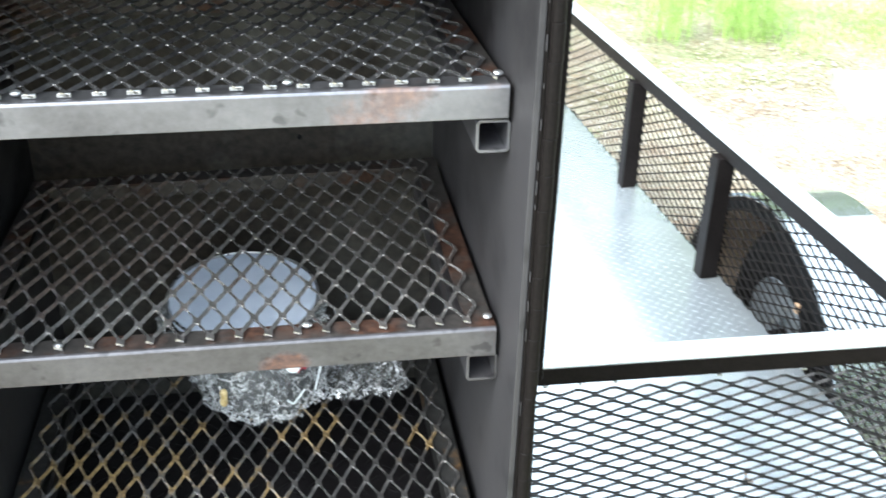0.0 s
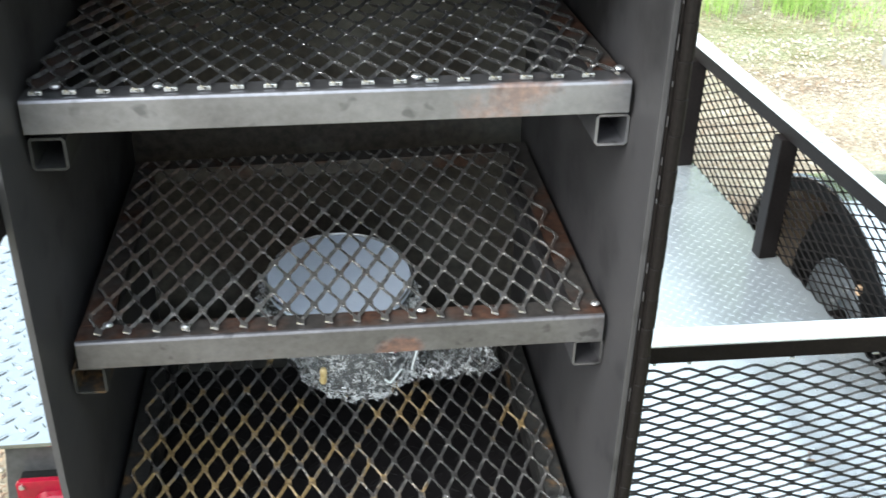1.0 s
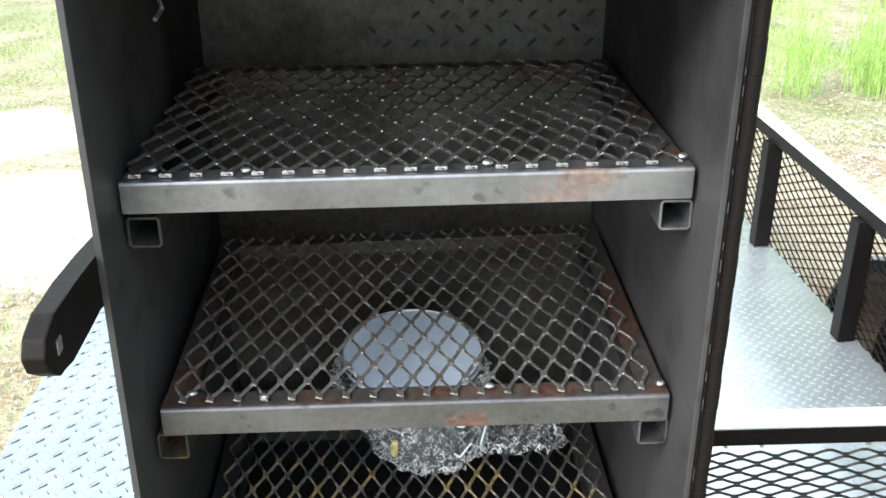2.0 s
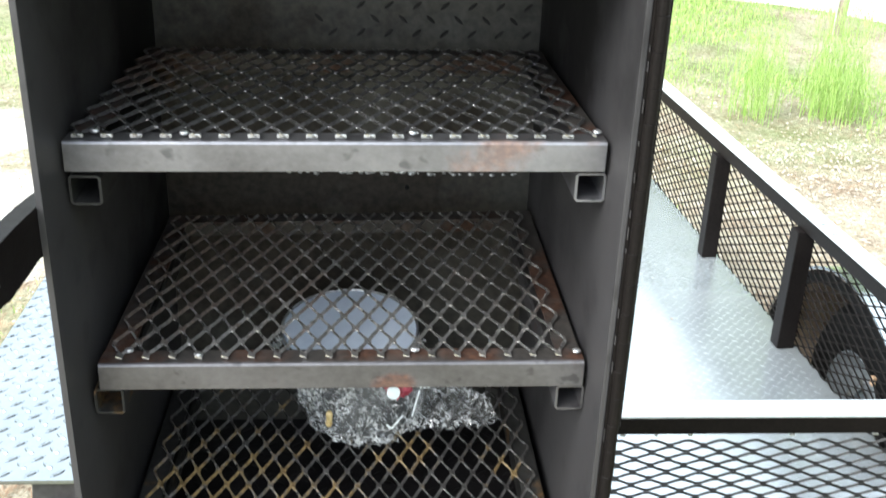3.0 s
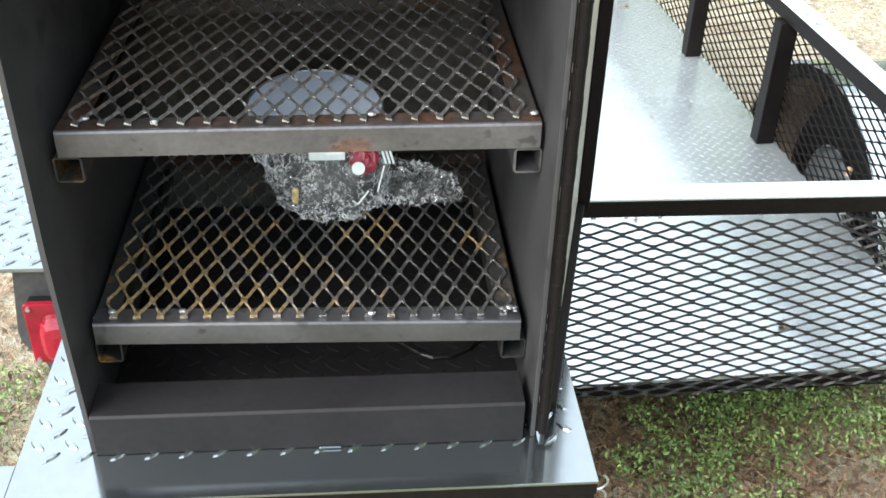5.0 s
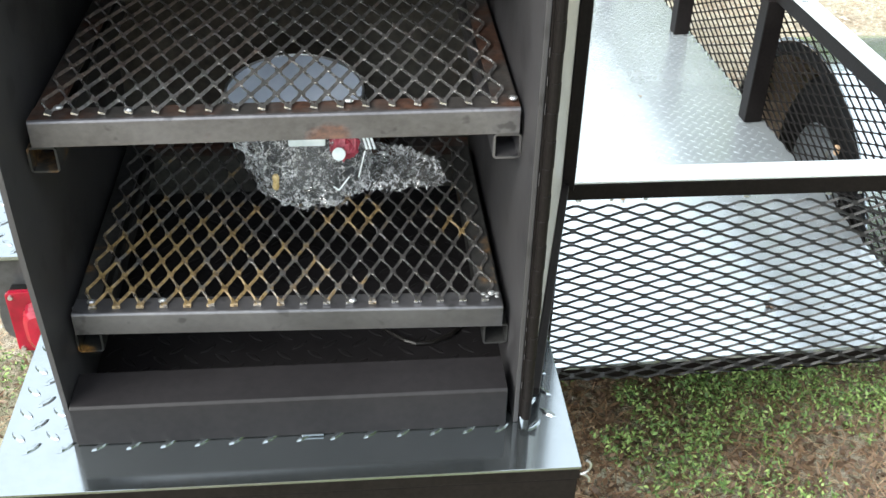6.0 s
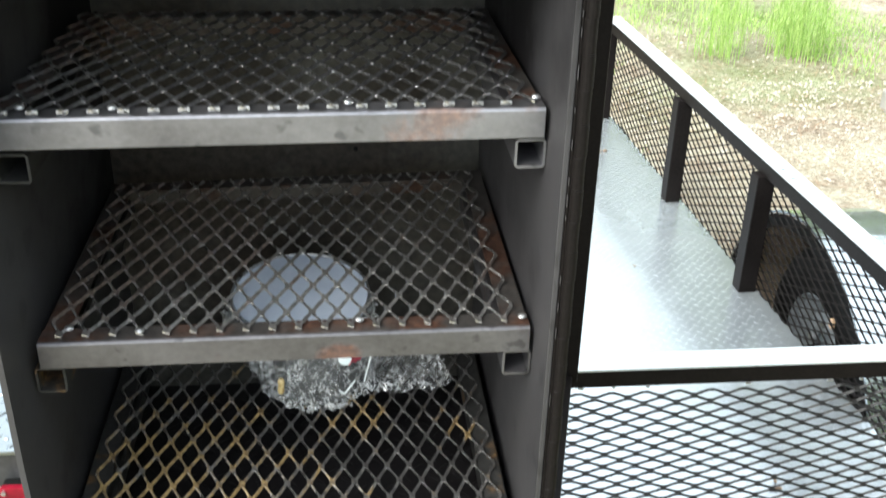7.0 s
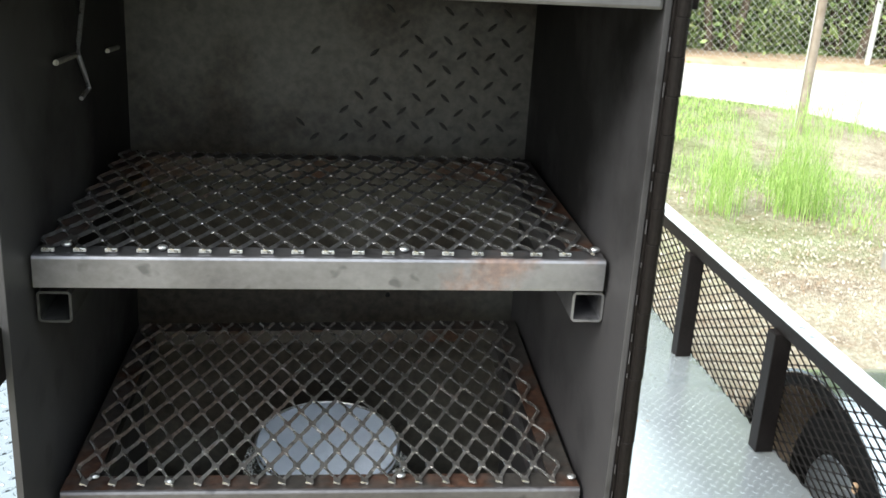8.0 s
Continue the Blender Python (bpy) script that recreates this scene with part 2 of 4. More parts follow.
def make_wrap():
    """Thin clear bubble film, glossy: mostly clear, creases and glints painted in as white."""
    m, nt, b = shader("clear_bubble_film", 0.10, 0.0, 0.8)
    v = coords(nt)
    folds = noise_tex(nt, v, 66, 4, 0.7)
    fine = noise_tex(nt, v, 240, 3, 0.7)
    zones = noise_tex(nt, v, 30, 3, 0.6)
    crease = ramp(nt, folds, [(0.462, grey(0)), (0.496, grey(1)), (0.504, grey(1)), (0.538, grey(0))])
    glint = ramp(nt, fine, [(0.60, grey(0)), (0.68, grey(0.8))])
    white = mix(nt, ramp(nt, zones, [(0.42, grey(0.1)), (0.62, grey(0.7))]), crease, glint)
    b.inputs["Base Color"].default_value = (0.92, 0.94, 0.95, 1)
    al = nt.nodes.new("ShaderNodeMapRange")
    al.inputs["To Min"].default_value = 0.07
    al.inputs["To Max"].default_value = 0.80
    nt.links.new(white, al.inputs["Value"])
    nt.links.new(al.outputs["Result"], b.inputs["Alpha"])
    b.inputs["Coat Weight"].default_value = 1.0
    b.inputs["Coat Roughness"].default_value = 0.03
    b.inputs["Coat IOR"].default_value = 1.9
    bump(nt, b, mix(nt, 0.4, folds, fine), 0.9, 0.005)
    return m


WRAP = make_wrap()


def leafy(name, c0, c1, c2):
    m, nt, b = shader(name, 0.55)
    g = nt.nodes.new("ShaderNodeNewGeometry")
    nt.links.new(ramp(nt, g.outputs["Random Per Island"], [(0.0, c0), (0.5, c1), (1.0, c2)]), b.inputs["Base Color"])
    b.inputs["Subsurface Weight"].default_value = 0.0
    return m


GRASS = leafy("grass_blades", (0.17, 0.31, 0.055), (0.29, 0.46, 0.10), (0.46, 0.58, 0.20))
WEED = leafy("weed_leaves", (0.07, 0.13, 0.035), (0.16, 0.26, 0.065), (0.36, 0.46, 0.15))
FOLIAGE = leafy("bush_leaves", (0.07, 0.11, 0.03), (0.16, 0.23, 0.075), (0.31, 0.38, 0.14))
STRAW = leafy("pine_straw", (0.16, 0.085, 0.045), (0.30, 0.18, 0.10), (0.46, 0.33, 0.20))
STONES = leafy("pebbles", (0.30, 0.26, 0.20), (0.42, 0.38, 0.31), (0.54, 0.50, 0.43))


def make_ground():
    m, nt, b = shader("sandy_ground", 0.95, 0, 0.2)
    v = coords(nt)
    big = noise_tex(nt, v, 0.55, 4, 0.6)
    mid = noise_tex(nt, v, 3.0, 5, 0.65)
    fine = noise_tex(nt, v, 38, 4, 0.75)
    soil = ramp(nt, fine, [(0.3, (0.15, 0.105, 0.07)), (0.5, (0.33, 0.27, 0.20)), (0.68, (0.52, 0.46, 0.37))])
    pale = ramp(nt, fine, [(0.3, (0.30, 0.265, 0.185)), (0.5, (0.46, 0.425, 0.315)), (0.7, (0.62, 0.585, 0.48))])
    col = mix(nt, ramp(nt, mid, [(0.4, grey(0)), (0.62, grey(1))]), soil, pale)
    green = ramp(nt, fine, [(0.3, (0.07, 0.12, 0.03)), (0.7, (0.22, 0.30, 0.09))])
    col = mix(nt, ramp(nt, big, [(0.47, grey(0)), (0.62, grey(0.6))]), col, green)
    # pale sand, and a puddle's sky glare put into the ground colour
    for sx, sy, rad in ((-1.95, 4.2, 0.45), (-1.6, 3.05, 0.6), (-2.6, 3.1, 0.8)):
        dist = nt.nodes.new("ShaderNodeVectorMath")
        dist.operation = 'DISTANCE'
        nt.links.new(v, dist.inputs[0])
        dist.inputs[1].default_value = (sx, sy, 0)
        wob = nt.nodes.new("ShaderNodeMath")
        wob.operation = 'MULTIPLY_ADD'
        nt.links.new(mid, wob.inputs[0])
        wob.inputs[1].default_value = 0.55
        nt.links.new(dist.outputs["Value"], wob.inputs[2])
        sand_glare = ramp(nt, wob.outputs[0], [(0.0, grey(1)), (min(0.9, rad + 0.1), grey(0.9)), (min(1.0, rad + 0.3), grey(0))])
        col = mix(nt, sand_glare, col, (0.70, 0.67, 0.62))
    nt.links.new(col, b.inputs["Base Color"])
    bump(nt, b, fine, 0.9, 0.03)
    return m


GROUND = make_ground()


def make_road():
    m, nt, b = shader("pale_gravel_road", 0.9)
    v = coords(nt)
    nt.links.new(ramp(nt, noise_tex(nt, v, 20, 6, 0.7), [(0.3, (0.46, 0.44, 0.41)), (0.7, (0.66, 0.64, 0.61))]), b.inputs["Base Color"])
    bump(nt, b, noise_tex(nt, v, 60), 0.5, 0.02)
    return m


ROAD = make_road()
LITTER = leafy("dead_leaves", (0.055, 0.032, 0.018), (0.11, 0.065, 0.036), (0.20, 0.13, 0.075))


# ---- builders ----
def mesh_of(name, data, mat):
    """A mesh from a bmesh or from (vertices, faces)."""
    me = bpy.data.meshes.new(name)
    if isinstance(data, tuple):
        me.from_pydata([tuple(p) for p in data[0]], [], [tuple(f) for f in data[1]])
        me.update()
    else:
        bmesh.ops.recalc_face_normals(data, faces=data.faces[:])
        data.to_mesh(me)
        data.free()
    me.materials.append(mat)
    return me


def part(name, data, mat, parent, label="", kind=""):
    ob = new(name, mesh_of(name, data, mat))
    ob.parent = parent
    return tagged(ob, label, "", "", kind)


def thing(name, label, category, at=(0, 0, 0), group="", kind=""):
    ob = new(name)
    ob.location = at
    return tagged(ob, label, category, group, kind)


def solid(name, data, mat, label, category="", kind="", group=""):
    return tagged(new(name, mesh_of(name, data, mat)), label, category, group, kind)


def box(x0, x1, y0, y1, z0, z1, bevel=0.0, bm=None):
    bm2 = bmesh.new()
    bmesh.ops.create_cube(bm2, size=1)
    bmesh.ops.scale(bm2, vec=(x1 - x0, y1 - y0, z1 - z0), verts=bm2.verts)
    bmesh.ops.translate(bm2, vec=((x0 + x1) / 2, (y0 + y1) / 2, (z0 + z1) / 2), verts=bm2.verts)
    if bevel:
        bmesh.ops.bevel(bm2, geom=bm2.edges[:], offset=bevel, segments=2, affect='EDGES', profile=0.6)
    if bm is None:
        return bm2
    tmp = bpy.data.meshes.new("tmp")
    bm2.to_mesh(tmp)
    bm2.free()
    bm.from_mesh(tmp)
    bpy.data.meshes.remove(tmp)
    return bm


def extrude_poly(pts, axis, a, b, bevel=0.0):
    """A prism: a polygon in the plane across the axis, from a to b along it."""
    bm = bmesh.new()
    def at(p, d):
        return {'x': (d, p[0], p[1]), 'y': (p[0], d, p[1]), 'z': (p[0], p[1], d)}[axis]
    lo = [bm.verts.new(at(p, a)) for p in pts]
    hi = [bm.verts.new(at(p, b)) for p in pts]
    n = len(pts)
    bm.faces.new(lo)
    bm.faces.new(hi[::-1])
    for i in range(n):
        bm.faces.new((lo[i], hi[i], hi[(i + 1) % n], lo[(i + 1) % n]))
    if bevel:
        bmesh.ops.bevel(bm, geom=bm.edges[:], offset=bevel, segments=2, affect='EDGES', profile=0.6)
    return bm


def tube(bm, p, q, r0, r1=None, n=8):
    """A round bar from p to q."""
    r1 = r0 if r1 is None else r1
    p, q = Vector(p), Vector(q)
    d = (q - p).normalized()
    u = d.orthogonal().normalized()
    w = d.cross(u)
    rings = []
    for c, r in ((p, r0), (q, r1)):
        rings.append([bm.verts.new(c + r * (math.cos(2 * math.pi * i / n) * u + math.sin(2 * math.pi * i / n) * w)) for i in range(n)])
    for i in range(n):
        bm.faces.new((rings[0][i], rings[0][(i + 1) % n], rings[1][(i + 1) % n], rings[1][i]))
    bm.faces.new(rings[0][::-1])
    bm.faces.new(rings[1])
    return bm


def sweep(points, r, n=8):
    """One bent round bar through the points."""
    bm = bmesh.new()
    pts = [Vector(p) for p in points]
    rings = []
    for i, p in enumerate(pts):
        d = (pts[min(i + 1, len(pts) - 1)] - pts[max(i - 1, 0)]).normalized()
        u = d.cross(Vector((0.31, 0.17, 0.94))).normalized()
        w = d.cross(u)
        rings.append([bm.verts.new(p + r * (math.cos(2 * math.pi * k / n) * u + math.sin(2 * math.pi * k / n) * w)) for k in range(n)])
    for a, b in zip(rings, rings[1:]):
        for k in range(n):
            bm.faces.new((a[k], a[(k + 1) % n], b[(k + 1) % n], b[k]))
    bm.faces.new(rings[0][::-1])
    bm.faces.new(rings[-1])
    return bm


def square_tube(x0, x1, y0, y1, z0, z1, t=0.0024):
    """Hollow square tube, open at both ends, along y."""
    bm = bmesh.new()
    rings = []
    for y in (y0, y1):
        for a in (0, t):
            c = 0.003 if a == 0 else 0.0012
            xa, xb, za, zb = x0 + a, x1 - a, z0 + a, z1 - a
            pts = [(xa + c, za), (xb - c, za), (xb, za + c), (xb, zb - c), (xb - c, zb), (xa + c, zb), (xa, zb - c), (xa, za + c)]
            rings.append([bm.verts.new((px, y, pz)) for px, pz in pts])
    o0, i0, o1, i1 = rings
    for k in range(8):
        j = (k + 1) % 8
        bm.faces.new((o0[k], o0[j], o1[j], o1[k]))
        bm.faces.new((i0[k], i1[k], i1[j], i0[j]))
        bm.faces.new((o0[k], i0[k], i0[j], o0[j]))
        bm.faces.new((o1[k], o1[j], i1[j], i1[k]))
    return bm


SWD, LWD = 0.0270, 0.0586


def expanded(length, width, strand=0.0037, thick=0.0023, tilt=-58.0, flat=-20.0, phase=0.15, lwd=LWD, swd=SWD):
    """Raised expanded metal in its own plane: strands run along u (0..length), stacked along v (0..width). Each leans by tilt degrees
    (above 0: its upper edge lies further along v) between the bonds and by flat degrees at them. Returns points (u, v, w), faces, and
    which faces are sheared edges."""
    verts, faces, sheared = [], [], []
    half = lwd / 2
    bond = 0.15 * lwd
    n = int(width / (swd / 2))
    amp = swd / 4 - strand * math.cos(radians(flat)) * 0.5
    rise = strand * math.sin(radians(flat)) * 0.5
    low = max(abs(rise) * 2, strand / 2 * abs(math.sin(radians(tilt)))) + thick / 2
    rng = random.Random(5)
    for k in range(n):
        vc = (k + 0.5) * swd / 2
        line = []
        j = -1
        while (j + phase) * half - bond / 2 <= length:
            c = (j + phase) * half
            s = 1 if (j + k) % 2 == 0 else -1
            span = half - bond
            line += [(c - bond / 2, s), (c + bond / 2, s)]
            line += [(c + bond / 2 + span * f, s * (1 - 2 * f)) for f in (0.16, 0.5, 0.84)]
            j += 1
        cut = []
        for (ua, sa), (ub, sb) in zip(line, line[1:]):
            if ub <= 0 or ua >= length or ub - ua < 1e-6:
                continue
            for u in (max(ua, 0.0), min(ub, length)):
                if not cut or u - cut[-1][0] > 1e-5:
                    cut.append((u, sa + (sb - sa) * (u - ua) / (ub - ua)))
        base = len(verts)
        for u, s in cut:
            a = radians(flat + (tilt - flat) * min(1.0, (1 - abs(s)) * 2.2))
            ct, st = math.cos(a), math.sin(a)
            v = vc + amp * s + rng.uniform(-0.0003, 0.0003)
            w = low - rise * s
            for p, q in ((-1, -1), (1, -1), (1, 1), (-1, 1)):
                verts.append((u, v + p * strand / 2 * ct - q * thick / 2 * st, w + p * strand / 2 * st + q * thick / 2 * ct))
        m = len(cut)
        for i in range(m - 1):
            a, b = base + 4 * i, base + 4 * (i + 1)
            for q in range(4):
                r = (q + 1) % 4
                faces.append((a + q, a + r, b + r, b + q))
                sheared.append(q % 2)
        faces.append((base + 3, base + 2, base + 1, base))
        e = base + 4 * (m - 1)
        faces.append((e, e + 1, e + 2, e + 3))
        sheared += [1, 1]
    return np.array(verts), faces, sheared


def lugs(x0, x1, y0, y1, skip=None, h=0.0013, ln=0.0138, wd=0.0044, unit=0.0202):
    """The raised lugs of tread plate over a rectangle, at height 0."""
    verts, faces = [], []
    ny, nx = int((y1 - y0) / unit), int((x1 - x0) / (2 * unit))
    for j in range(ny):
        for i in range(nx + 1):
            cx, cy = x0 + unit * (0.6 + 2 * i + (j % 2)), y0 + unit * (0.6 + j)
            if cx > x1 - 0.008 or cy > y1 - 0.008 or (skip and skip(cx, cy)):
                continue
            a = radians(-42 if j % 2 else 42)
            c, s = math.cos(a), math.sin(a)
            base = len(verts)
            outline = [(-1, 0), (-0.6, -0.72), (0, -1), (0.6, -0.72), (1, 0), (0.6, 0.72), (0, 1), (-0.6, 0.72)]
            for k, w in ((1.0, 0.0), (0.62, 0.85), (0.25, 1.0)):
                for u, v in outline:
                    u, v = u * (1 - 0.45 * (1 - k)), v * k
                    verts.append((cx + ln * u * c - wd * v * s, cy + ln * u * s + wd * v * c, h * w))
            for lo in (0, 8):
                for q in range(8):
                    r = (q + 1) % 8
                    faces.append((base + lo + q, base + lo + r, base + lo + 8 + r, base + lo + 8 + q))
            faces.append(tuple(base + 16 + q for q in range(8)))
    return np.array(verts), faces


def blades(points, rng, h0, h1, w, lean=0.35, droop=0.25):
    """Grass blades: tapered, bent strips."""
    verts, faces = [], []
    for x, y, z in points:
        h = rng.uniform(h0, h1)
        a = rng.uniform(0, 2 * math.pi)
        dx, dy = math.cos(a), math.sin(a)
        l1, l2 = h * lean * rng.uniform(0.1, 1), h * (lean + droop) * rng.uniform(0.2, 1)
        px, py = -dy * w * rng.uniform(0.6, 1.2), dx * w
        b = len(verts)
        verts += [(x - px, y - py, z), (x + px, y + py, z), (x + dx * l1 * 0.5 + px * 0.8, y + dy * l1 * 0.5 + py * 0.8, z + h * 0.55),
                  (x + dx * l1 * 0.5 - px * 0.8, y + dy * l1 * 0.5 - py * 0.8, z + h * 0.55), (x + dx * l2, y + dy * l2, z + h)]
        faces += [(b, b + 1, b + 2, b + 3), (b + 3, b + 2, b + 4)]
    return verts, faces


def leaves(points, rng, s0, s1, flat=0.5):
    verts, faces = [], []
    for x, y, z in points:
        s = rng.uniform(s0, s1)
        n = Vector((rng.gauss(0, 1), rng.gauss(0, 1), rng.gauss(flat, 0.8))).normalized()
        u = n.orthogonal().normalized()
        a = rng.uniform(0, 6.28)
        u = math.cos(a) * u + math.sin(a) * n.cross(u)
        v = n.cross(u)
        c = Vector((x, y, z))
        b = len(verts)
        verts += [c - u * s, c - v * s * 0.42, c + u * s, c + v * s * 0.42]
        faces.append((b, b + 1, b + 2, b + 3))
    return verts, faces


def oriented(data, fn):
    """Maps points (u, v, w) into a place by fn."""
    v, f = data[:2]
    return [fn(*p) for p in v], f


# ---- ground, road and distance ----
def ground_sheet():
    verts, faces = [], []
    xs = [-400, -60, -20, -8] + [-6 + 0.25 * i for i in range(57)] + [9, 12, 20, 60, 400]
    ys = [-400, -60, -12, -4] + [-2 + 0.25 * i for i in range(57)] + [13, 16, 24, 60, 400]
    for y in ys:
        for x in xs:
            near = max(0.0, 1 - max(abs(x - 1) / 9, abs(y - 5) / 9))
            near *= max(0.0, min(1.0, (6.9 - y) / 0.8))
            z = 0.035 * near * noise.noise(Vector((x * 0.8, y * 0.8, 0))) + 0.012 * near * noise.noise(Vector((x * 3, y * 3, 4)))
            verts.append((x, y, z - 0.005))
    n = len(xs)
    for j in range(len(ys) - 1):
        for i in range(n - 1):
            a = j * n + i
            faces.append((a, a + 1, a + 1 + n, a + n))
    return verts, faces


solid("ground", ground_sheet(), GROUND, "pale sandy yard with sparse grass and leaf litter", "ground", "structure")
road_bm = bmesh.new()
rv = [road_bm.verts.new(p) for p in ((-40, 8.9, 0.004), (2.4, 8.30, 0.004), (3.05, 8.15, 0.004), (3.55, 7.95, 0.004), (3.92, 7.66, 0.004), (4.20, 7.28, 0.004), (4.55, 6.6, 0.004), (6.2, 4.2, 0.004), (40, -10, 0.004), (40, 8.6, 0.004), (7.4, 9.44, 0.004), (5.95, 9.80, 0.004), (3.69, 10.02, 0.004), (-40, 11.44, 0.004))]
road_bm.faces.new(rv)
solid("road", road_bm, ROAD, "pale dry gravel road beyond the fence", "road", "structure")


# low dirt bank along the far side of the road
bank_v, bank_f = [], []
for i in range(61):
    x = -9 + 0.4 * i
    y = 10.06 - 0.10 * (x - 3.7) + 0.08 * noise.noise(Vector((x, 3, 1)))
    for dy, dz in ((-0.12, -0.002), (0.10, 0.04), (0.4, 0.05), (0.9, 0.03), (1.3, -0.02)):
        bank_v.append((x, y + dy + 0.05 * noise.noise(Vector((x * 2, dy * 4, 7))), dz + 0.03 * max(0.0, dz * 10) * noise.noise(Vector((x * 3, dy * 5, 2)))))
    if i:
        for k in range(4):
            a = (i - 1) * 5 + k
            bank_f.append((a, a + 5, a + 6, a + 1))
solid("dirt_bank", (bank_v, bank_f), BANK, "low bare orange dirt bank beside the road", "bank", "structure")


# ---- trailer ----
trailer = thing("trailer", "black steel utility trailer with silver tread-plate deck", "trailer", (0, 0, 0))

# raised platform that carries the cabinet
platform = part("platform", box(-0.347, 0.329, -0.141, 0.50, 0.7610, 0.765, 0.0006), PLATE, trailer, "silver-painted tread-plate platform")
part("tread_pattern", oriented(lugs(-0.3612, 0.331, -0.0822, 0.49, lambda x, y: x < -0.338 or x > 0.322, 0.0025, 0.0134, 0.0046, 0.0198), lambda x, y, z: (x, y, z + 0.7649)), PLATE, platform, "", "stuff")
part("bumper_end", box(-0.52, -0.3474, -0.141, -0.080, 0.7610, 0.765, 0.0006), PLATE, platform, "flat silver-painted bumper end")
part("bumper_bar", box(-0.518, 0.328, -0.1405, -0.0801, 0.7445, 0.7608, 0.0006), RAIL, platform, "dark steel bumper bar")
part("platform_skirt", box(-0.345, 0.327, -0.139, 0.49, 0.60, 0.744, 0.003), RAIL, platform, "dark steel box frame under the platform")
for px in (-0.30, 0.26):
    part("platform_leg", box(px, px + 0.05, 0.05, 0.10, 0.33, 0.60, 0.003), RAIL, trailer)
curl = [(0.338 + 0.006 * math.sin(0.62 * i), -0.128, 0.757 - 0.0024 * i + 0.004 * math.cos(0.62 * i)) for i in range(14)]
part("wire_hook", sweep(curl, 0.0016, 6), WELD, platform, "bent bright wire hook")

# main deck
DECK = 0.374


def rail_x(y):
    """Where the outer side of the deck runs: the side rail is turned a little from the trailer's axis."""
    return 1.158 - RAIL_TURN * (y - 1.4)


RAIL_TURN = 0.062


def sag(x, y):
    """How far the bent front of the deck hangs below its level part."""
    return (0.010 + 0.04 * (1.16 - max(x, 0.3))) * max(0.0, 1 - (y - 0.505) / 1.2) ** 1.6


plate = box(-0.34, 1.165, 0.507, 2.745, DECK - 0.008, DECK)
for co, no in [((0.3, 0, 0), (1, 0, 0)), ((0.75, 0, 0), (1, 0, 0))] + [((0, 0.507 + 0.1 * k, 0), (0, 1, 0)) for k in range(1, 13)]:
    bmesh.ops.bisect_plane(plate, geom=plate.verts[:] + plate.edges[:] + plate.faces[:], plane_co=co, plane_no=no)
for v in plate.verts:
    v.co.z -= sag(v.co.x, v.co.y)
    if v.co.x > 1.1:
        v.co.x = rail_x(v.co.y)
deck = part("deck", plate, SILVER, trailer, "wet silver tread-plate deck floor")
part("tread_pattern", oriented(lugs(0.28, 1.21, 0.52, 2.735, lambda x, y: x > rail_x(y) - 0.024, 0.0005, 0.0088, 0.0029, 0.0158), lambda x, y, z: (x, y, z + DECK - 0.0001 - sag(x, y))), SILVER, deck, "", "stuff")
for b in ((1.075, 1.115, 0.556, 2.70, 0.302, 0.345), (-0.34, 1.070, 2.746, 2.785, 0.302, 0.3735), (-0.34, -0.29, 0.556, 2.70, 0.27, 0.325)):
    part("frame_channel", box(*b, 0.003), RAIL, trailer, "black-painted steel frame channel")
low_edge = [(-0.34, 0.270), (1.205, 0.327), (1.205, 0.362), (0.3, 0.326), (-0.34, 0.326)]
part("frame_channel", extrude_poly(low_edge, 'y', 0.508, 0.548, 0.002), RAIL, trailer, "black-painted steel frame channel")
for cy in (1.0, 1.6, 2.2):
    part("cross_member", box(-0.289, 1.074, cy, cy + 0.04, 0.27, 0.325, 0.003), RAIL, trailer)

# front rail of the cargo basket
front_rail = part("front_rail", box(0.405, 1.215, 0.508, 0.556, 0.714, 0.7465, 0.003), RAIL, trailer, "black angle rail over expanded metal")
part("rail_cap", box(0.405, 1.215, 0.508, 0.558, 0.7466, 0.7505, 0.001), RAIL_TOP, front_rail, "pale strip with the rail top's sky brightness in its colour")
part("rail_mesh", oriented(expanded(0.785, 0.415, 0.0046, 0.0028, -45.0, -35.0, 0.35), lambda u, v, w: (0.41 + u, 0.506 - w, max(0.304 + v, 0.300 + 0.037 * (u - 0.07)))), BASKET, front_rail, "black expanded metal infill")
part("corner_post", box(1.17, 1.212, 0.512, 0.556, 0.31, 0.7135, 0.003), RAIL, front_rail)
part("end_post", box(0.405, 0.432, 0.512, 0.54, 0.31, 0.7135, 0.003), RAIL, front_rail)
cuts = bmesh.new()
rng = random.Random(3)
for i in range(27):
    x = 0.42 + 0.0293 * i
    if rng.random() < 0.45:
        box(x, x + rng.uniform(0.006, 0.012), 0.5005, 0.504, 0.7155, 0.7185, 0.0008, cuts)
part("weld_tacks", cuts, WELD, front_rail, "", "stuff")

# side rail: runs back along the deck
side = part("side_rail", box(1.114, 1.160, 0.560, 2.745, 0.708, 0.7465, 0.003), RAIL, trailer, "black side rail over expanded metal")
part("rail_cap", box(1.112, 1.162, 0.560, 2.745, 0.7466, 0.7505, 0.001), RAIL_TOP, side, "pale strip with the rail top's sky brightness in its colour")
for py in (1.388, 1.955, 2.700):
    part("post", box(1.098, 1.146, py, py + 0.044, DECK + 0.0005, 0.7075, 0.003), RAIL, side)
part("rail_mesh", oriented(expanded(2.17, 0.33, 0.0036, 0.0023, -32.0, -22.0, 0.1), lambda u, v, w: (1.156 - w, 0.56 + u, DECK - 0.004 + v)), RAIL, side, "black expanded metal infill")
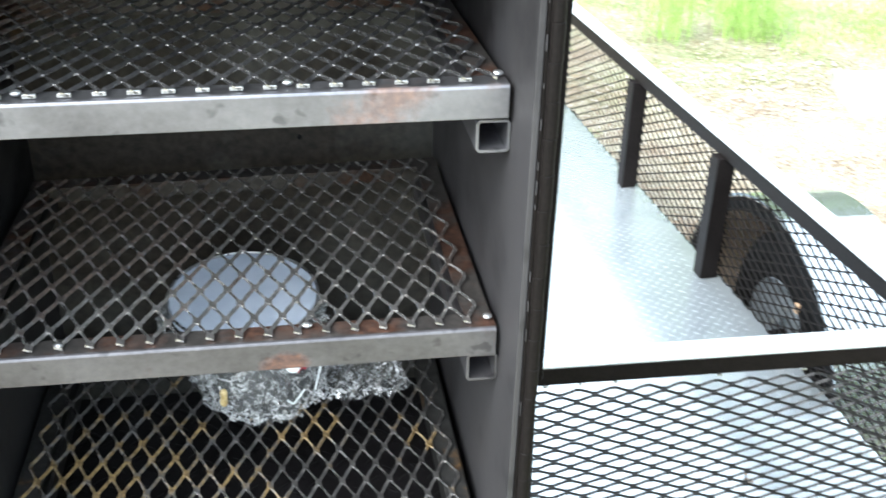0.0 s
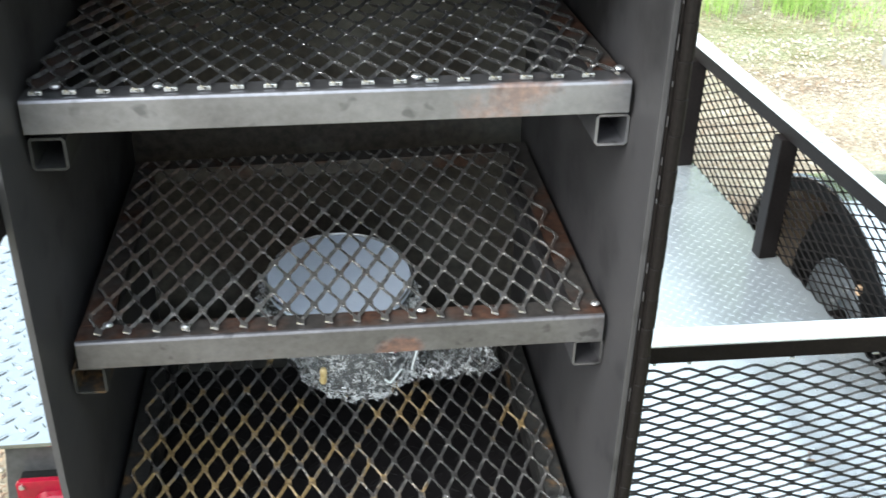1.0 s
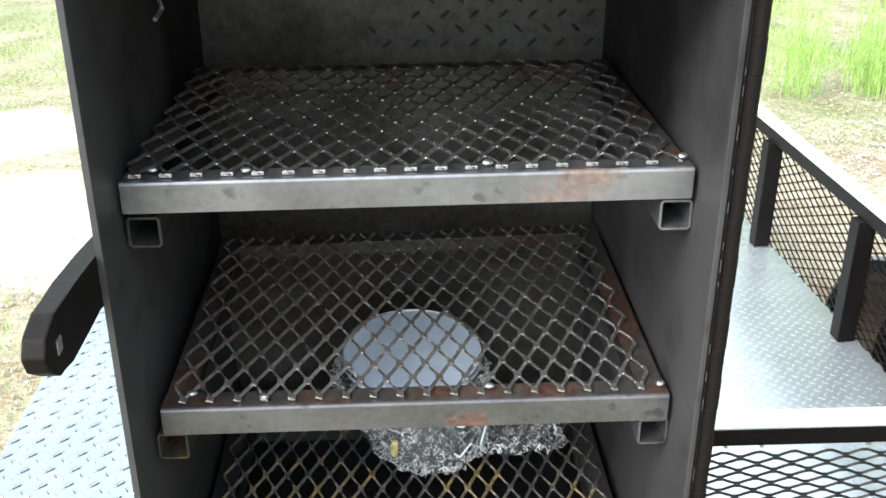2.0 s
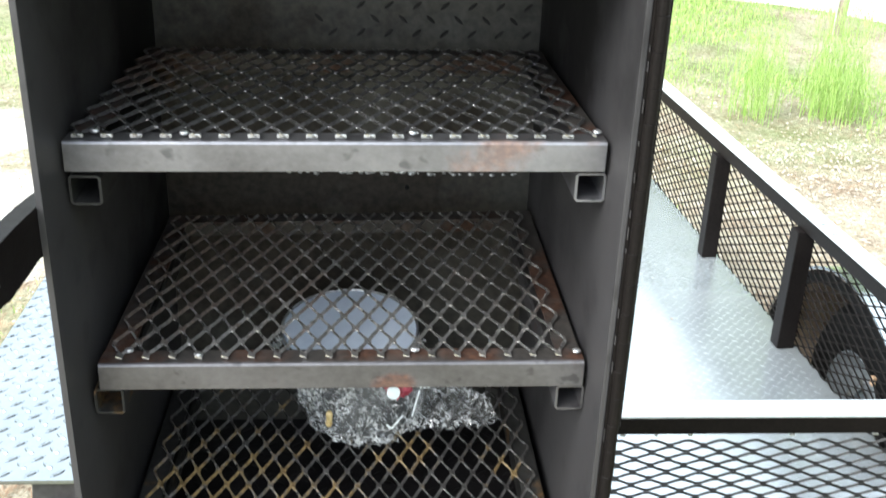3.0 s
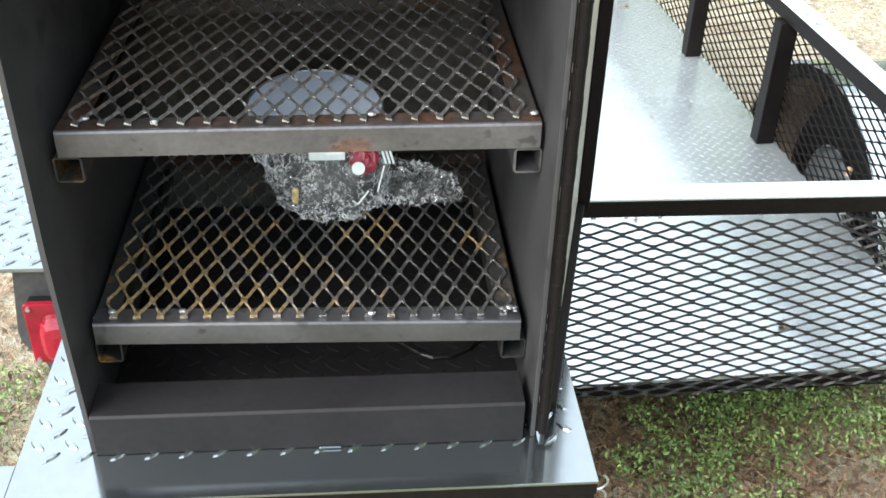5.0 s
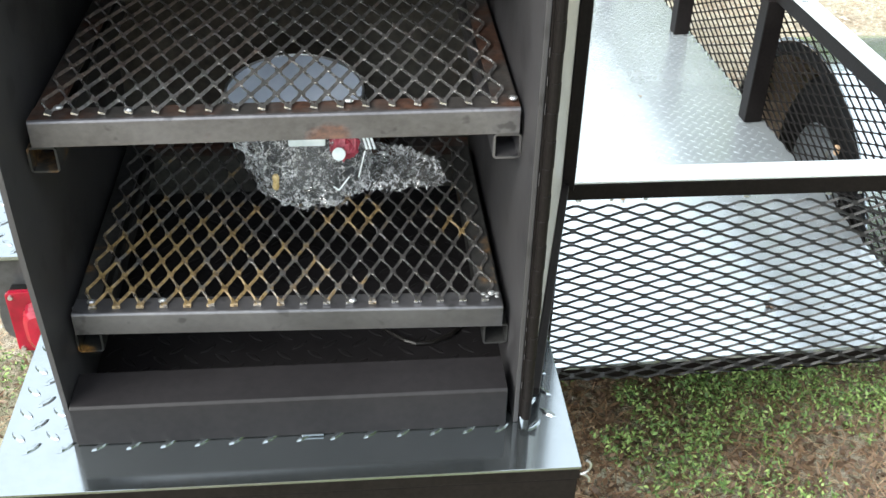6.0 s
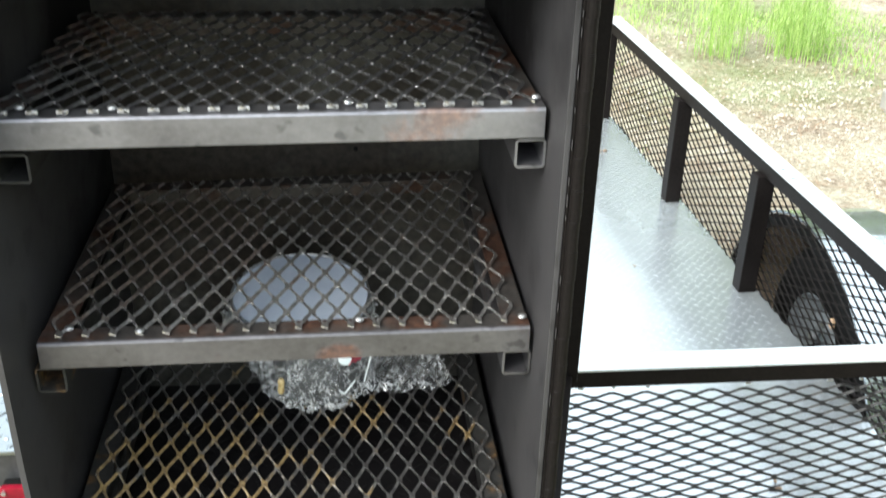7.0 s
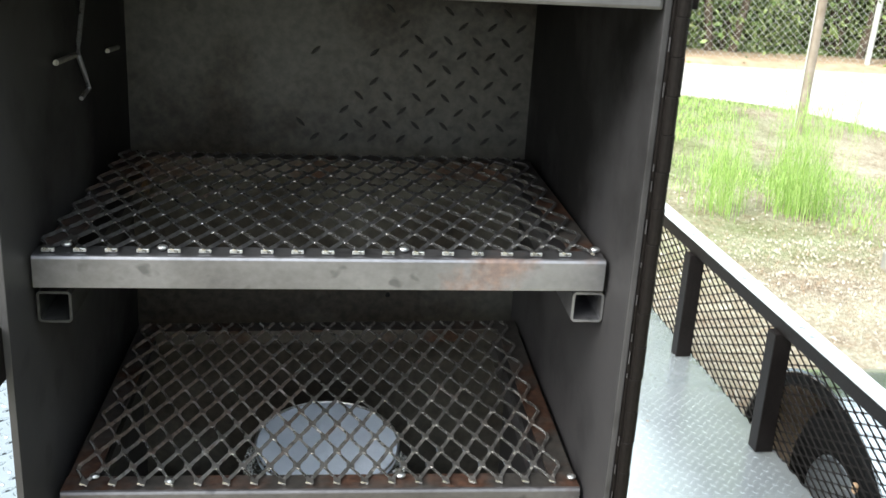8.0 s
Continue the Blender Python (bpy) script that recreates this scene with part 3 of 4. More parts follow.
for wy in (0.80, 1.275, 1.33, 1.66, 2.02, 2.06, 2.55):
    mark = bmesh.new()
    for k in range(5):
        bmesh.ops.create_icosphere(mark, subdivisions=1, radius=0.0042, matrix=Matrix.Translation((1.126 + 0.006 * (k % 3) + 0.002 * (k // 3), wy + 0.009 * (k // 3), 0.7505)) @ Matrix.Diagonal((1, 1.4, 0.35, 1)))
    part("weld_mark", mark, SILVER_DULL, side, "painted-over weld mark")
turn = Matrix.Translation((1.112, 1.4, 0)) @ Matrix.Rotation(math.atan(RAIL_TURN), 4, 'Z') @ Matrix.Translation((-1.112, -1.4, 0))
side.matrix_basis = turn
back_rail = part("back_rail", box(0.25, 1.018, 2.70, 2.745, 0.708, 0.7465, 0.003), RAIL, trailer, "black end rail over expanded metal")
part("rail_mesh", oriented(expanded(0.755, 0.33, 0.0029, 0.0019, -20.0, -15.0), lambda u, v, w: (0.26 + u, 2.735 - w, DECK - 0.004 + v)), RAIL, back_rail)
part("rail_cap", box(0.25, 1.018, 2.698, 2.747, 0.7466, 0.7505, 0.001), RAIL_TOP, back_rail)


def ring(bm, prof, cx, cy, cz, n, a0=0.0, a1=2 * math.pi):
    """Sweeps a closed profile of (x offset, radius) about the x axis."""
    full = abs(a1 - a0) > 6.28
    rows = []
    for i in range(n if full else n + 1):
        a = a0 + (a1 - a0) * i / n
        rows.append([bm.verts.new((cx + dx, cy + r * math.cos(a), cz + r * math.sin(a))) for dx, r in prof])
    m = len(prof)
    for i in range(len(rows) if full else len(rows) - 1):
        p, q = rows[i], rows[(i + 1) % len(rows)]
        for k in range(m):
            bm.faces.new((p[k], p[(k + 1) % m], q[(k + 1) % m], q[k]))
    if not full:
        bm.faces.new(rows[0][::-1])
        bm.faces.new(rows[-1])
    return bm


def build_wheel(cx, cy, cz=0.252, size=0.81):
    """A small trailer wheel: a profile's widths and radii are scaled by size."""
    def sized(prof):
        return [(dx * size, r * size) for dx, r in prof]
    def at(dx, r, a):
        return (cx + dx * size, cy + r * size * math.cos(a), cz + r * size * math.sin(a))
    wheel = part("wheel", ring(bmesh.new(), sized([(-0.02, 0.02), (0.02, 0.02), (0.02, 0.055), (-0.02, 0.055)]), cx, cy, cz, 24), RIM, trailer, "trailer wheel with grey rim and black tyre")
    prof = [(-0.088, 0.176), (-0.097, 0.232), (-0.088, 0.280), (-0.070, 0.302), (0.070, 0.302), (0.088, 0.280), (0.097, 0.232), (0.088, 0.176), (0.06, 0.164), (-0.06, 0.164)]
    tyre = part("tyre", ring(bmesh.new(), sized(prof), cx, cy, cz, 56), RUBBER, wheel, "black rubber tyre")
    blocks = bmesh.new()
    for i in range(64):
        a = 2 * math.pi * i / 64
        for dx in (-0.052, -0.018, 0.018, 0.052):
            b = bmesh.new()
            bmesh.ops.create_cube(b, size=1, matrix=Matrix.Translation(at(dx, 0.304, a)) @ Matrix.Rotation(a, 4, 'X') @ Matrix.Diagonal((0.026 * size, 0.010 * size, 0.021 * size, 1)))
            tmp = bpy.data.meshes.new("tmp")
            b.to_mesh(tmp)
            b.free()
            blocks.from_mesh(tmp)
            bpy.data.meshes.remove(tmp)
    part("tread", blocks, RUBBER, tyre, "", "stuff")
    rim = ring(bmesh.new(), sized([(-0.080, 0.176), (-0.086, 0.170), (-0.066, 0.156), (-0.040, 0.118), (-0.045, 0.056), (-0.032, 0.056), (-0.027, 0.118), (-0.050, 0.161), (0.060, 0.161), (0.075, 0.176), (0.06, 0.176), (-0.06, 0.176)]), cx, cy, cz, 48)
    part("rim", rim, RIM, wheel, "pale grey painted steel rim")
    for i in range(5):
        a = 2 * math.pi * i / 5
        nut = tube(bmesh.new(), at(-0.052, 0.08, a), at(-0.028, 0.08, a), 0.009, n=6)
        part("lug_nut", nut, WELD, wheel)
    return wheel


build_wheel(1.346, 1.275, 0.258, 0.88)
build_wheel(-0.52, 0.95)
part("axle", tube(bmesh.new(), (-0.46, 0.97, 0.252), (1.30, 1.275, 0.258), 0.02, n=12), RAIL, trailer)
FENDER_Y, FENDER_Z, FENDER_R = 1.262, 0.148, 0.477
fender = part("fender", ring(bmesh.new(), [(0, FENDER_R - 0.008), (0, FENDER_R), (0.235, FENDER_R), (0.235, FENDER_R - 0.13), (0.228, FENDER_R - 0.13), (0.228, FENDER_R - 0.008)], 1.200, FENDER_Y, FENDER_Z, 40, radians(-8), radians(188)), SILVER_DULL, trailer, "round silver-painted wheel fender")
part("fender_lining", ring(bmesh.new(), [(0.001, FENDER_R - 0.010), (0.001, FENDER_R - 0.0082), (0.2275, FENDER_R - 0.0082), (0.2275, FENDER_R - 0.010)], 1.200, FENDER_Y, FENDER_Z, 40, radians(-7), radians(187)), DIRT, fender, "mud-browned inside of the fender")
part("fender_lip", ring(bmesh.new(), [(0.0, FENDER_R - 0.045), (0.0, FENDER_R - 0.0105), (0.004, FENDER_R - 0.0105), (0.004, FENDER_R - 0.045)], 1.200, FENDER_Y, FENDER_Z, 40, radians(-7), radians(187)), RUBBER, fender, "black inner lip")
part("marker_light", box(1.205, 1.215, 1.083, 1.097, 0.446, 0.470, 0.003), AMBER, trailer, "small amber marker light")

# left fender with its lamp
left_top = part("flat_fender", box(-0.675, -0.345, 0.417, 1.45, 0.692, 0.700, 0.0015), PLATE, trailer, "flat silver tread-plate fender")
part("tread_pattern", oriented(lugs(-0.675, -0.345, 0.422, 1.445, None, 0.0024), lambda x, y, z: (x, y, z + 0.6999)), PLATE, left_top, "", "stuff")
corner = [(-0.345, 0.691), (-0.502, 0.691), (-0.518, 0.56), (-0.516, 0.535), (-0.506, 0.520), (-0.488, 0.512), (-0.472, 0.44), (-0.43, 0.39), (-0.345, 0.38)]
part("fender_skirt", extrude_poly(corner, 'y', 0.437, 0.447, 0.002), SKIRT, left_top, "dark grey painted fender end panel")
LX, LZ = -0.436, 0.577
lamp = part("tail_light", extrude_poly([(LX + 0.048, LZ - 0.056), (LX - 0.050, LZ - 0.056), (LX - 0.050, LZ + 0.056), (LX + 0.048, LZ + 0.056)], 'y', 0.415, 0.4365, 0.004), RUBBER, trailer, "red trailer tail light in black housing")
flange = extrude_poly([(LX - 0.053, LZ + 0.056), (LX - 0.047, LZ + 0.061), (LX + 0.047, LZ + 0.061), (LX + 0.053, LZ + 0.056), (LX + 0.053, LZ - 0.056), (LX + 0.047, LZ - 0.061), (LX - 0.047, LZ - 0.061), (LX - 0.053, LZ - 0.056)], 'y', 0.405, 0.4145, 0.002)
lens = part("lens", flange, RED_LENS, lamp, "red ribbed plastic lens")
dome = bmesh.new()
rows_d = []
for kk, dy in ((1.0, 0.0), (0.97, 0.010), (0.90, 0.018), (0.70, 0.024), (0.35, 0.026)):
    rows_d.append([dome.verts.new((LX + 0.006 + 0.038 * kk * math.copysign(abs(math.cos(a)) ** 0.55, math.cos(a)), 0.4045 - dy, LZ - 0.004 + 0.045 * kk * math.copysign(abs(math.sin(a)) ** 0.55, math.sin(a)))) for a in [2 * math.pi * q / 28 for q in range(28)]])
for ra, rb in zip(rows_d, rows_d[1:]):
    for q in range(28):
        dome.faces.new((ra[q], ra[(q + 1) % 28], rb[(q + 1) % 28], rb[q]))
dome.faces.new(rows_d[-1])
dome.faces.new(rows_d[0][::-1])
part("lens_dome", dome, RED_LENS, lamp, "domed red lens over the bulb")
for sx, sz in ((-0.044, 0.052), (-0.044, -0.053), (0.044, 0.052), (0.044, -0.053)):
    part("screw", tube(bmesh.new(), (LX + sx, 0.4012, LZ + sz), (LX + sx, 0.406, LZ + sz), 0.0040, n=10), WELD, lamp)

# ---- smoker cabinet ----
cabinet = thing("smoker_cabinet", "open black steel smoker cabinet standing on trailer platform", "smoker", (0, 0, 0.765))
Z0 = 0.7655
XW, YF, YB, ZT = 0.259, -0.064, 0.478, 1.69
XL = 0.265


def cab(name, data, mat, label="", kind="", parent=None):
    ob = part(name, data, mat, parent or cabinet, label, kind)
    if parent is None:
        ob.location = (0, 0, -0.765)
    return ob


lean = [(-0.2640, Z0), (-0.2580, Z0), (-XL, 1.05), (-XL, ZT), (-XL - 0.006, ZT), (-XL - 0.006, 1.05)]
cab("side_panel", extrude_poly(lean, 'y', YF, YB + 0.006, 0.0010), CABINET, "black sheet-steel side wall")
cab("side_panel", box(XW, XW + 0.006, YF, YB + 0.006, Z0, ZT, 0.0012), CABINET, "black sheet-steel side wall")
back = cab("back_panel", box(-XL, XW, YB, YB + 0.005, Z0, ZT, 0.0), CABINET_BACK, "sooty tread-plate back wall with rust and painted-in shade")
rl = random.Random(23)
part("tread_pattern", oriented(lugs(-XL, XW, 1.385, ZT, lambda x, y: x + 0.6 * (1.45 - y) < rl.uniform(-0.10, 0.10), 0.0010, 0.0088, 0.0026, 0.0190), lambda x, y, z: (x, YB - z + 0.0001, y)), SOOT, back, "soot-crusted raised lugs", "stuff")
cab("top_panel", box(-XL - 0.006, XW + 0.006, YF, YB + 0.006, ZT + 0.0005, ZT + 0.006, 0.001), CABINET)
cab("header_bar", box(-XL + 0.001, XW - 0.001, YF, YF + 0.035, 1.640, ZT - 0.001, 0.003), MILL_DARK, "grey steel header over the opening")
floor_panel = cab("floor_panel", box(-0.2575, XW, YF + 0.0585, YB - 0.001, Z0, Z0 + 0.005, 0), SATIN, "dark tread-plate cabinet floor")
part("tread_pattern", oriented(lugs(-0.252, XW - 0.004, YF + 0.064, YB - 0.008, None, 0.0009, 0.0134, 0.0044, 0.0198), lambda x, y, z: (x, y, z + Z0 + 0.0049)), SATIN, floor_panel, "", "stuff")
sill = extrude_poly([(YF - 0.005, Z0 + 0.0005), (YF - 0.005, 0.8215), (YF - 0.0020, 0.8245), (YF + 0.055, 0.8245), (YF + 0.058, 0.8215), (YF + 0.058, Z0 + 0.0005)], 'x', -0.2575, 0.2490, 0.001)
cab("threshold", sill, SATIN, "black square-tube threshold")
cab("paint_chip", box(0.004, 0.030, YF - 0.0085, YF - 0.0055, 0.7662, 0.7690, 0.0008), PLATE, "scrap of silver paint at the threshold")
bead = bmesh.new()
rng = random.Random(11)
x = -0.09
while x < 0.24:
    r = rng.uniform(0.0014, 0.0036)
    bmesh.ops.create_icosphere(bead, subdivisions=1, radius=r, matrix=Matrix.Translation((x, YB - 0.001, 1.193 + rng.uniform(-0.002, 0.002))) @ Matrix.Diagonal((1.6, 0.8, 1, 1)))
    x += rng.uniform(0.003, 0.017)
cab("weld_bead", bead, WELD, "lumpy bright weld bead", "stuff")
cab("bolt_hole", tube(bmesh.new(), (0.080, YB - 0.002, 1.171), (0.080, YB + 0.0005, 1.171), 0.0035, n=10), RUBBER)

# each shelf: front edge's ends (x, z), and how far its back hangs lower at either side
SHELVES = (((-0.262, 1.398), (0.254, 1.404), (0.016, 0.016)), ((-0.253, 1.157), (0.254, 1.160), (0.012, 0.002)), ((-0.254, 0.907), (0.249, 0.895), (0.004, 0.004)))
RUNNERS = ((-1, 1.3610, RUNNER, 0), (1, 1.3690, MILL, 0), (-1, 1.1225, RUNNER, 1), (1, 1.1250, MILL_RUSTY, 1), (-1, 0.8735, RUNNER, 2), (1, 0.8610, RUNNER, 2))
for sx, zt, mat, n in RUNNERS:
    wall = -0.2630 if sx < 0 else XW
    wall = -0.2585 if sx < 0 and n == 2 else wall
    xa, xb = sorted((wall - sx * 0.001, wall - sx * 0.0315))
    cab("runner", square_tube(xa, xb, 0.008, 0.435, zt - 0.0305, zt), mat, "square steel tube runner")
    shelf = SHELVES[n][0 if sx < 0 else 1][1] - 0.0306 - (0.0012 if n == 0 else 0.0003)
    if shelf - zt > 0.0015:
        cab("packing_strip", box(xa + 0.006, xb - 0.002, 0.03, 0.05, zt + 0.0002, shelf, 0.0003), RAIL, "dark packing strip")

# continuous hinge and the door folded back
hinge = cab("hinge", box(XW + 0.0065, XW + 0.0115, YF - 0.001, YF + 0.03, 0.776, ZT - 0.01, 0.001), HINGE, "brown continuous piano hinge")
knuckle = mesh_of("knuckle", tube(bmesh.new(), (0, 0, 0), (0, 0, 0.0317), 0.0060, n=14), HINGE)
bev = bmesh.new()
bev.from_mesh(knuckle)
bmesh.ops.bevel(bev, geom=[e for e in bev.edges if abs(e.verts[0].co.z - e.verts[1].co.z) < 1e-6], offset=0.0005, segments=1, affect='EDGES')
bev.to_mesh(knuckle)
bev.free()
for i in range(28):
    k = new("knuckle", knuckle)
    k.parent = hinge
    k.location = (0.2728 + (0.0005 if i % 2 else 0), -0.0690, 0.778 + 0.0318 * i)
seam = bmesh.new()
rs = random.Random(19)
zs = 0.79
while zs < 1.66:
    ln = rs.uniform(0.004, 0.016)
    if rs.random() < 0.55:
        box(XW + 0.0062, XW + 0.0069, YF - 0.0035, YF - 0.0015, zs, zs + ln, 0.0003, seam)
    zs += ln + rs.uniform(0.006, 0.035)
part("weld_seam", seam, MILL_DARK, hinge, "", "stuff")

door = cab("door", box(0.010, 0.545, 0.0, 0.005, 0.794, 1.675, 0.001), BARE, "steel door folded back, pale bare inside")
door.matrix_basis = Matrix.Translation((0.2745, -0.066, -0.765)) @ Matrix.Rotation(radians(75.2), 4, 'Z')
part("door_edge", box(0.500, 0.545, -0.020, -0.0005, 0.794, 1.675, 0.002), RAIL, door, "black angle along door edge")
part("door_edge", box(0.020, 0.499, -0.012, -0.0005, 1.640, 1.675, 0.002), RAIL, door)
part("door_edge", box(0.020, 0.499, -0.012, -0.0005, 0.794, 0.806, 0.002), RAIL, door)
part("hinge_flange", box(0.0, 0.0099, -0.004, 0.005, 0.785, 1.675, 0.001), HINGE, door)
part("gasket", box(0.012, 0.022, -0.0040, -0.0003, 0.801, 1.639, 0.0015), WELD, door, "bright worn seam along the hinge")

# latch tab on the other side wall
tab = [(0.0, 1.350), (-0.06, 1.357), (-0.121, 1.363), (-0.178, 1.366), (-0.203, 1.359), (-0.212, 1.346), (-0.206, 1.331), (-0.186, 1.316), (-0.156, 1.311), (-0.108, 1.310), (-0.071, 1.312), (-0.045, 1.303), (0.0, 1.298)]
latch = cab("latch_tab", extrude_poly(tab, 'x', -0.2895, -0.2715, 0.002), RAIL, "black steel latch tab with square hole")
part("latch_hole", box(-0.2716, -0.2705, -0.186, -0.175, 1.334, 1.346, 0.0003), WELD, latch, "worn bright square hole")
# bright slivers on the side wall, built as a bent wire and pins
pts = [(-0.259, 0.272, 1.640), (-0.259, 0.208, 1.553), (-0.258, 0.198, 1.541), (-0.257, 0.218, 1.517), (-0.257, 0.233, 1.500), (-0.259, 0.205, 1.495)]
rod = cab("wire_hook", sweep(pts, 0.0026), WELD, "bent bright steel wire on the side wall")
pin = bmesh.new()
pin2 = bmesh.new()
tube(pin, (-0.260, 0.120, 1.546), (-0.260, 0.194, 1.541), 0.003, n=8)
tube(pin2, (-0.260, 0.345, 1.521), (-0.260, 0.402, 1.516), 0.003, n=8)
part("hook_pin", pin, BARE, rod)
part("hook_pin", pin2, BARE, rod)


# ---- shelves ----
def build_shelf(ends, mesh_mat, bar_mat, tab_mat, label, x0, seed, tab_w, flange_mat, side_mat, mesh_w=0.490, pitch=SWD):
    (xl, zl), (xr, zr), (drop_l, drop_r) = ends
    z, mid = (zl + zr) / 2, (xl + xr) / 2
    s = thing("smoker_shelf", label, "shelf", (mid, 0, z - 0.0305), "shelves in the smoker")
    W, D, H, T = (xr - xl) / 2, 0.425, 0.0305, 0.003
    def settle(me):
        """The shelf lies a little crooked and twisted on its runners."""
        for v in me.vertices:
            f = v.co.x / (2 * W) + 0.5
            v.co.z += (zr - zl) * (f - 0.5) - (drop_l + (drop_r - drop_l) * f) * v.co.y / D
    def add(name, data, mat, lab="", kind=""):
        ob = part(name, data, mat, s, lab, kind)
        settle(ob.data)
        ob.location = (0, 0, -(z - 0.0305))
        return ob
    sec = [(0, z - H), (0, z - 0.0032), (0.0010, z - 0.0009), (0.0032, z), (0.030, z), (0.030, z - T), (T, z - T), (T, z - H)]
    bar = add("front_bar", extrude_poly(sec, 'x', -W, W, 0.0006), bar_mat, "mill-scale angle iron front edge")
    bar.data.materials.append(flange_mat)
    for face in bar.data.polygons:
        if face.normal.z > 0.9 and face.center.y > 0.008:
            face.material_index = 1
    secb = [(D, z - H), (D, z - 0.002), (D - 0.002, z), (D - 0.030, z), (D - 0.030, z - T), (D - T, z - T), (D - T, z - H)]
    add("back_bar", extrude_poly(secb, 'x', -W, W, 0.0006), RUST_BAR)
    for sx in (-1, 1):
        secs = [(sx * W, z - H), (sx * W, z - 0.002), (sx * (W - 0.002), z), (sx * (W - 0.028), z), (sx * (W - 0.028), z - T), (sx * (W - T), z - T), (sx * (W - T), z - H)]
        add("side_bar", extrude_poly(secs, 'y', 0.0302, D - 0.0302, 0.0006), side_mat, "dark angle iron side with rust")
    tabs = bmesh.new()
    for i in range(18 if tab_w else 0):
        tx = x0 + pitch * (i + 0.5)
        box(tx - tab_w, tx + tab_w, 0.0080, 0.0118, z + 0.0008, z + 0.0044, 0.0006, tabs)
    if tab_w:
        add("cut_edge", tabs, tab_mat, "bright cut ends of the mesh", "stuff")
    grate = expanded(0.404, mesh_w, swd=pitch)
    grating = add("expanded_mesh", oriented(grate, lambda u, v, w: (x0 + v, 0.008 + u, z + 0.0004 + w)), mesh_mat[0], "expanded steel grating")
    grating.data.materials.append(mesh_mat[1])
    grating.data.polygons.foreach_set("material_index", grate[2])
    r = random.Random(seed)
    for bx in (-0.229, -0.149, 0.071, W - 0.008):
        b = bmesh.new()
        bmesh.ops.create_icosphere(b, subdivisions=2, radius=0.0042, matrix=Matrix.Translation((bx + r.uniform(-0.004, 0.004), 0.018 + r.uniform(-0.006, 0.006), z + 0.004)) @ Matrix.Diagonal((1.2, 1, 0.7, 1)))
        add("weld_tack", b, WELD, "bright weld tack")
    return s


build_shelf(SHELVES[0], MESH_TOP, MILL, WELD, "grey angle-iron smoker shelf with clean expanded mesh", -0.2590, 1, 0.0056, MILL_DARK, RUST_BAR, 0.508, 0.0274)
build_shelf(SHELVES[1], MESH_MID, MILL_RUSTY, MESH_MID[1], "brown angle-iron smoker shelf with lightly rusted mesh", -0.2465, 2, 0, RUST_BAR, RUST_BAR)
build_shelf(SHELVES[2], MESH_LOW, MILL_DARK, MESH_LOW[1], "dark angle-iron smoker shelf with ochre rusted mesh", -0.2420, 3, 0.0045, MILL_DARK, RUNNER)

# weld spatter on the lowest shelf's front corners
spatter = random.Random(41)
for sx, sy, n in ((-0.243, 0.020, 16), (0.238, 0.014, 8)):
    blob = bmesh.new()
    for _ in range(n):
        bmesh.ops.create_icosphere(blob, subdivisions=1, radius=spatter.uniform(0.0012, 0.0034), matrix=Matrix.Translation((sx + spatter.gauss(0, 0.006), sy + spatter.gauss(0, 0.003), 0.9025)) @ Matrix.Diagonal((1.3, 1, 0.6, 1)))
    low = [o for o in bpy.data.objects if o.name.startswith("smoker_shelf") and o.location.z < 0.9][0]
    ob = part("weld_spatter", blob, WELD, low, "bright weld spatter", "stuff")
    ob.location = (0, 0, -0.8705)

# dark bent wire lying on the cabinet floor
run = [(0.085, 0.140, 0.7745), (0.103, 0.119, 0.7745), (0.121, 0.101, 0.7745), (0.136, 0.087, 0.7745), (0.150, 0.080, 0.7745), (0.173, 0.082, 0.7745), (0.198, 0.096, 0.7745), (0.216, 0.118, 0.7745)]
solid("wire", sweep(run, 0.0032), BASKET, "thin dark bent wire lying on cabinet floor", "wire")

# bits lying on the wet deck
for bx, by, seed, size in ((0.917, 0.637, 3, 0.013), (0.969, 2.371, 4, 0.014), (0.70, 1.05, 5, 0.006), (0.86, 1.55, 6, 0.006)):
    rb = random.Random(seed)
    bits = bmesh.new()
    for _ in range(4):
        bmesh.ops.create_icosphere(bits, subdivisions=1, radius=size * rb.uniform(0.25, 0.5), matrix=Matrix.Translation((bx + rb.gauss(0, size * 0.5), by + rb.gauss(0, size * 0.5), DECK + 0.0035 - sag(bx, by))) @ Matrix.Rotation(rb.uniform(0, 3), 4, 'Z') @ Matrix.Diagonal((1.8, 0.8, 0.6, 1)))
    solid("dead_leaf", bits, LITTER, "small crumpled dark leaf on wet deck", "leaf", "", "leaves on the deck")

# ---- wrapped package on the lowest shelf ----
package = thing("wrapped_package", "round package in clear crinkled plastic on lowest shelf", "package", (0, 0.30, 0.909))


def pk(name, data, mat, label="", kind=""):
    ob = part(name, data, mat, package, label, kind)
    ob.location = (0, -0.30, -0.909)
    return ob


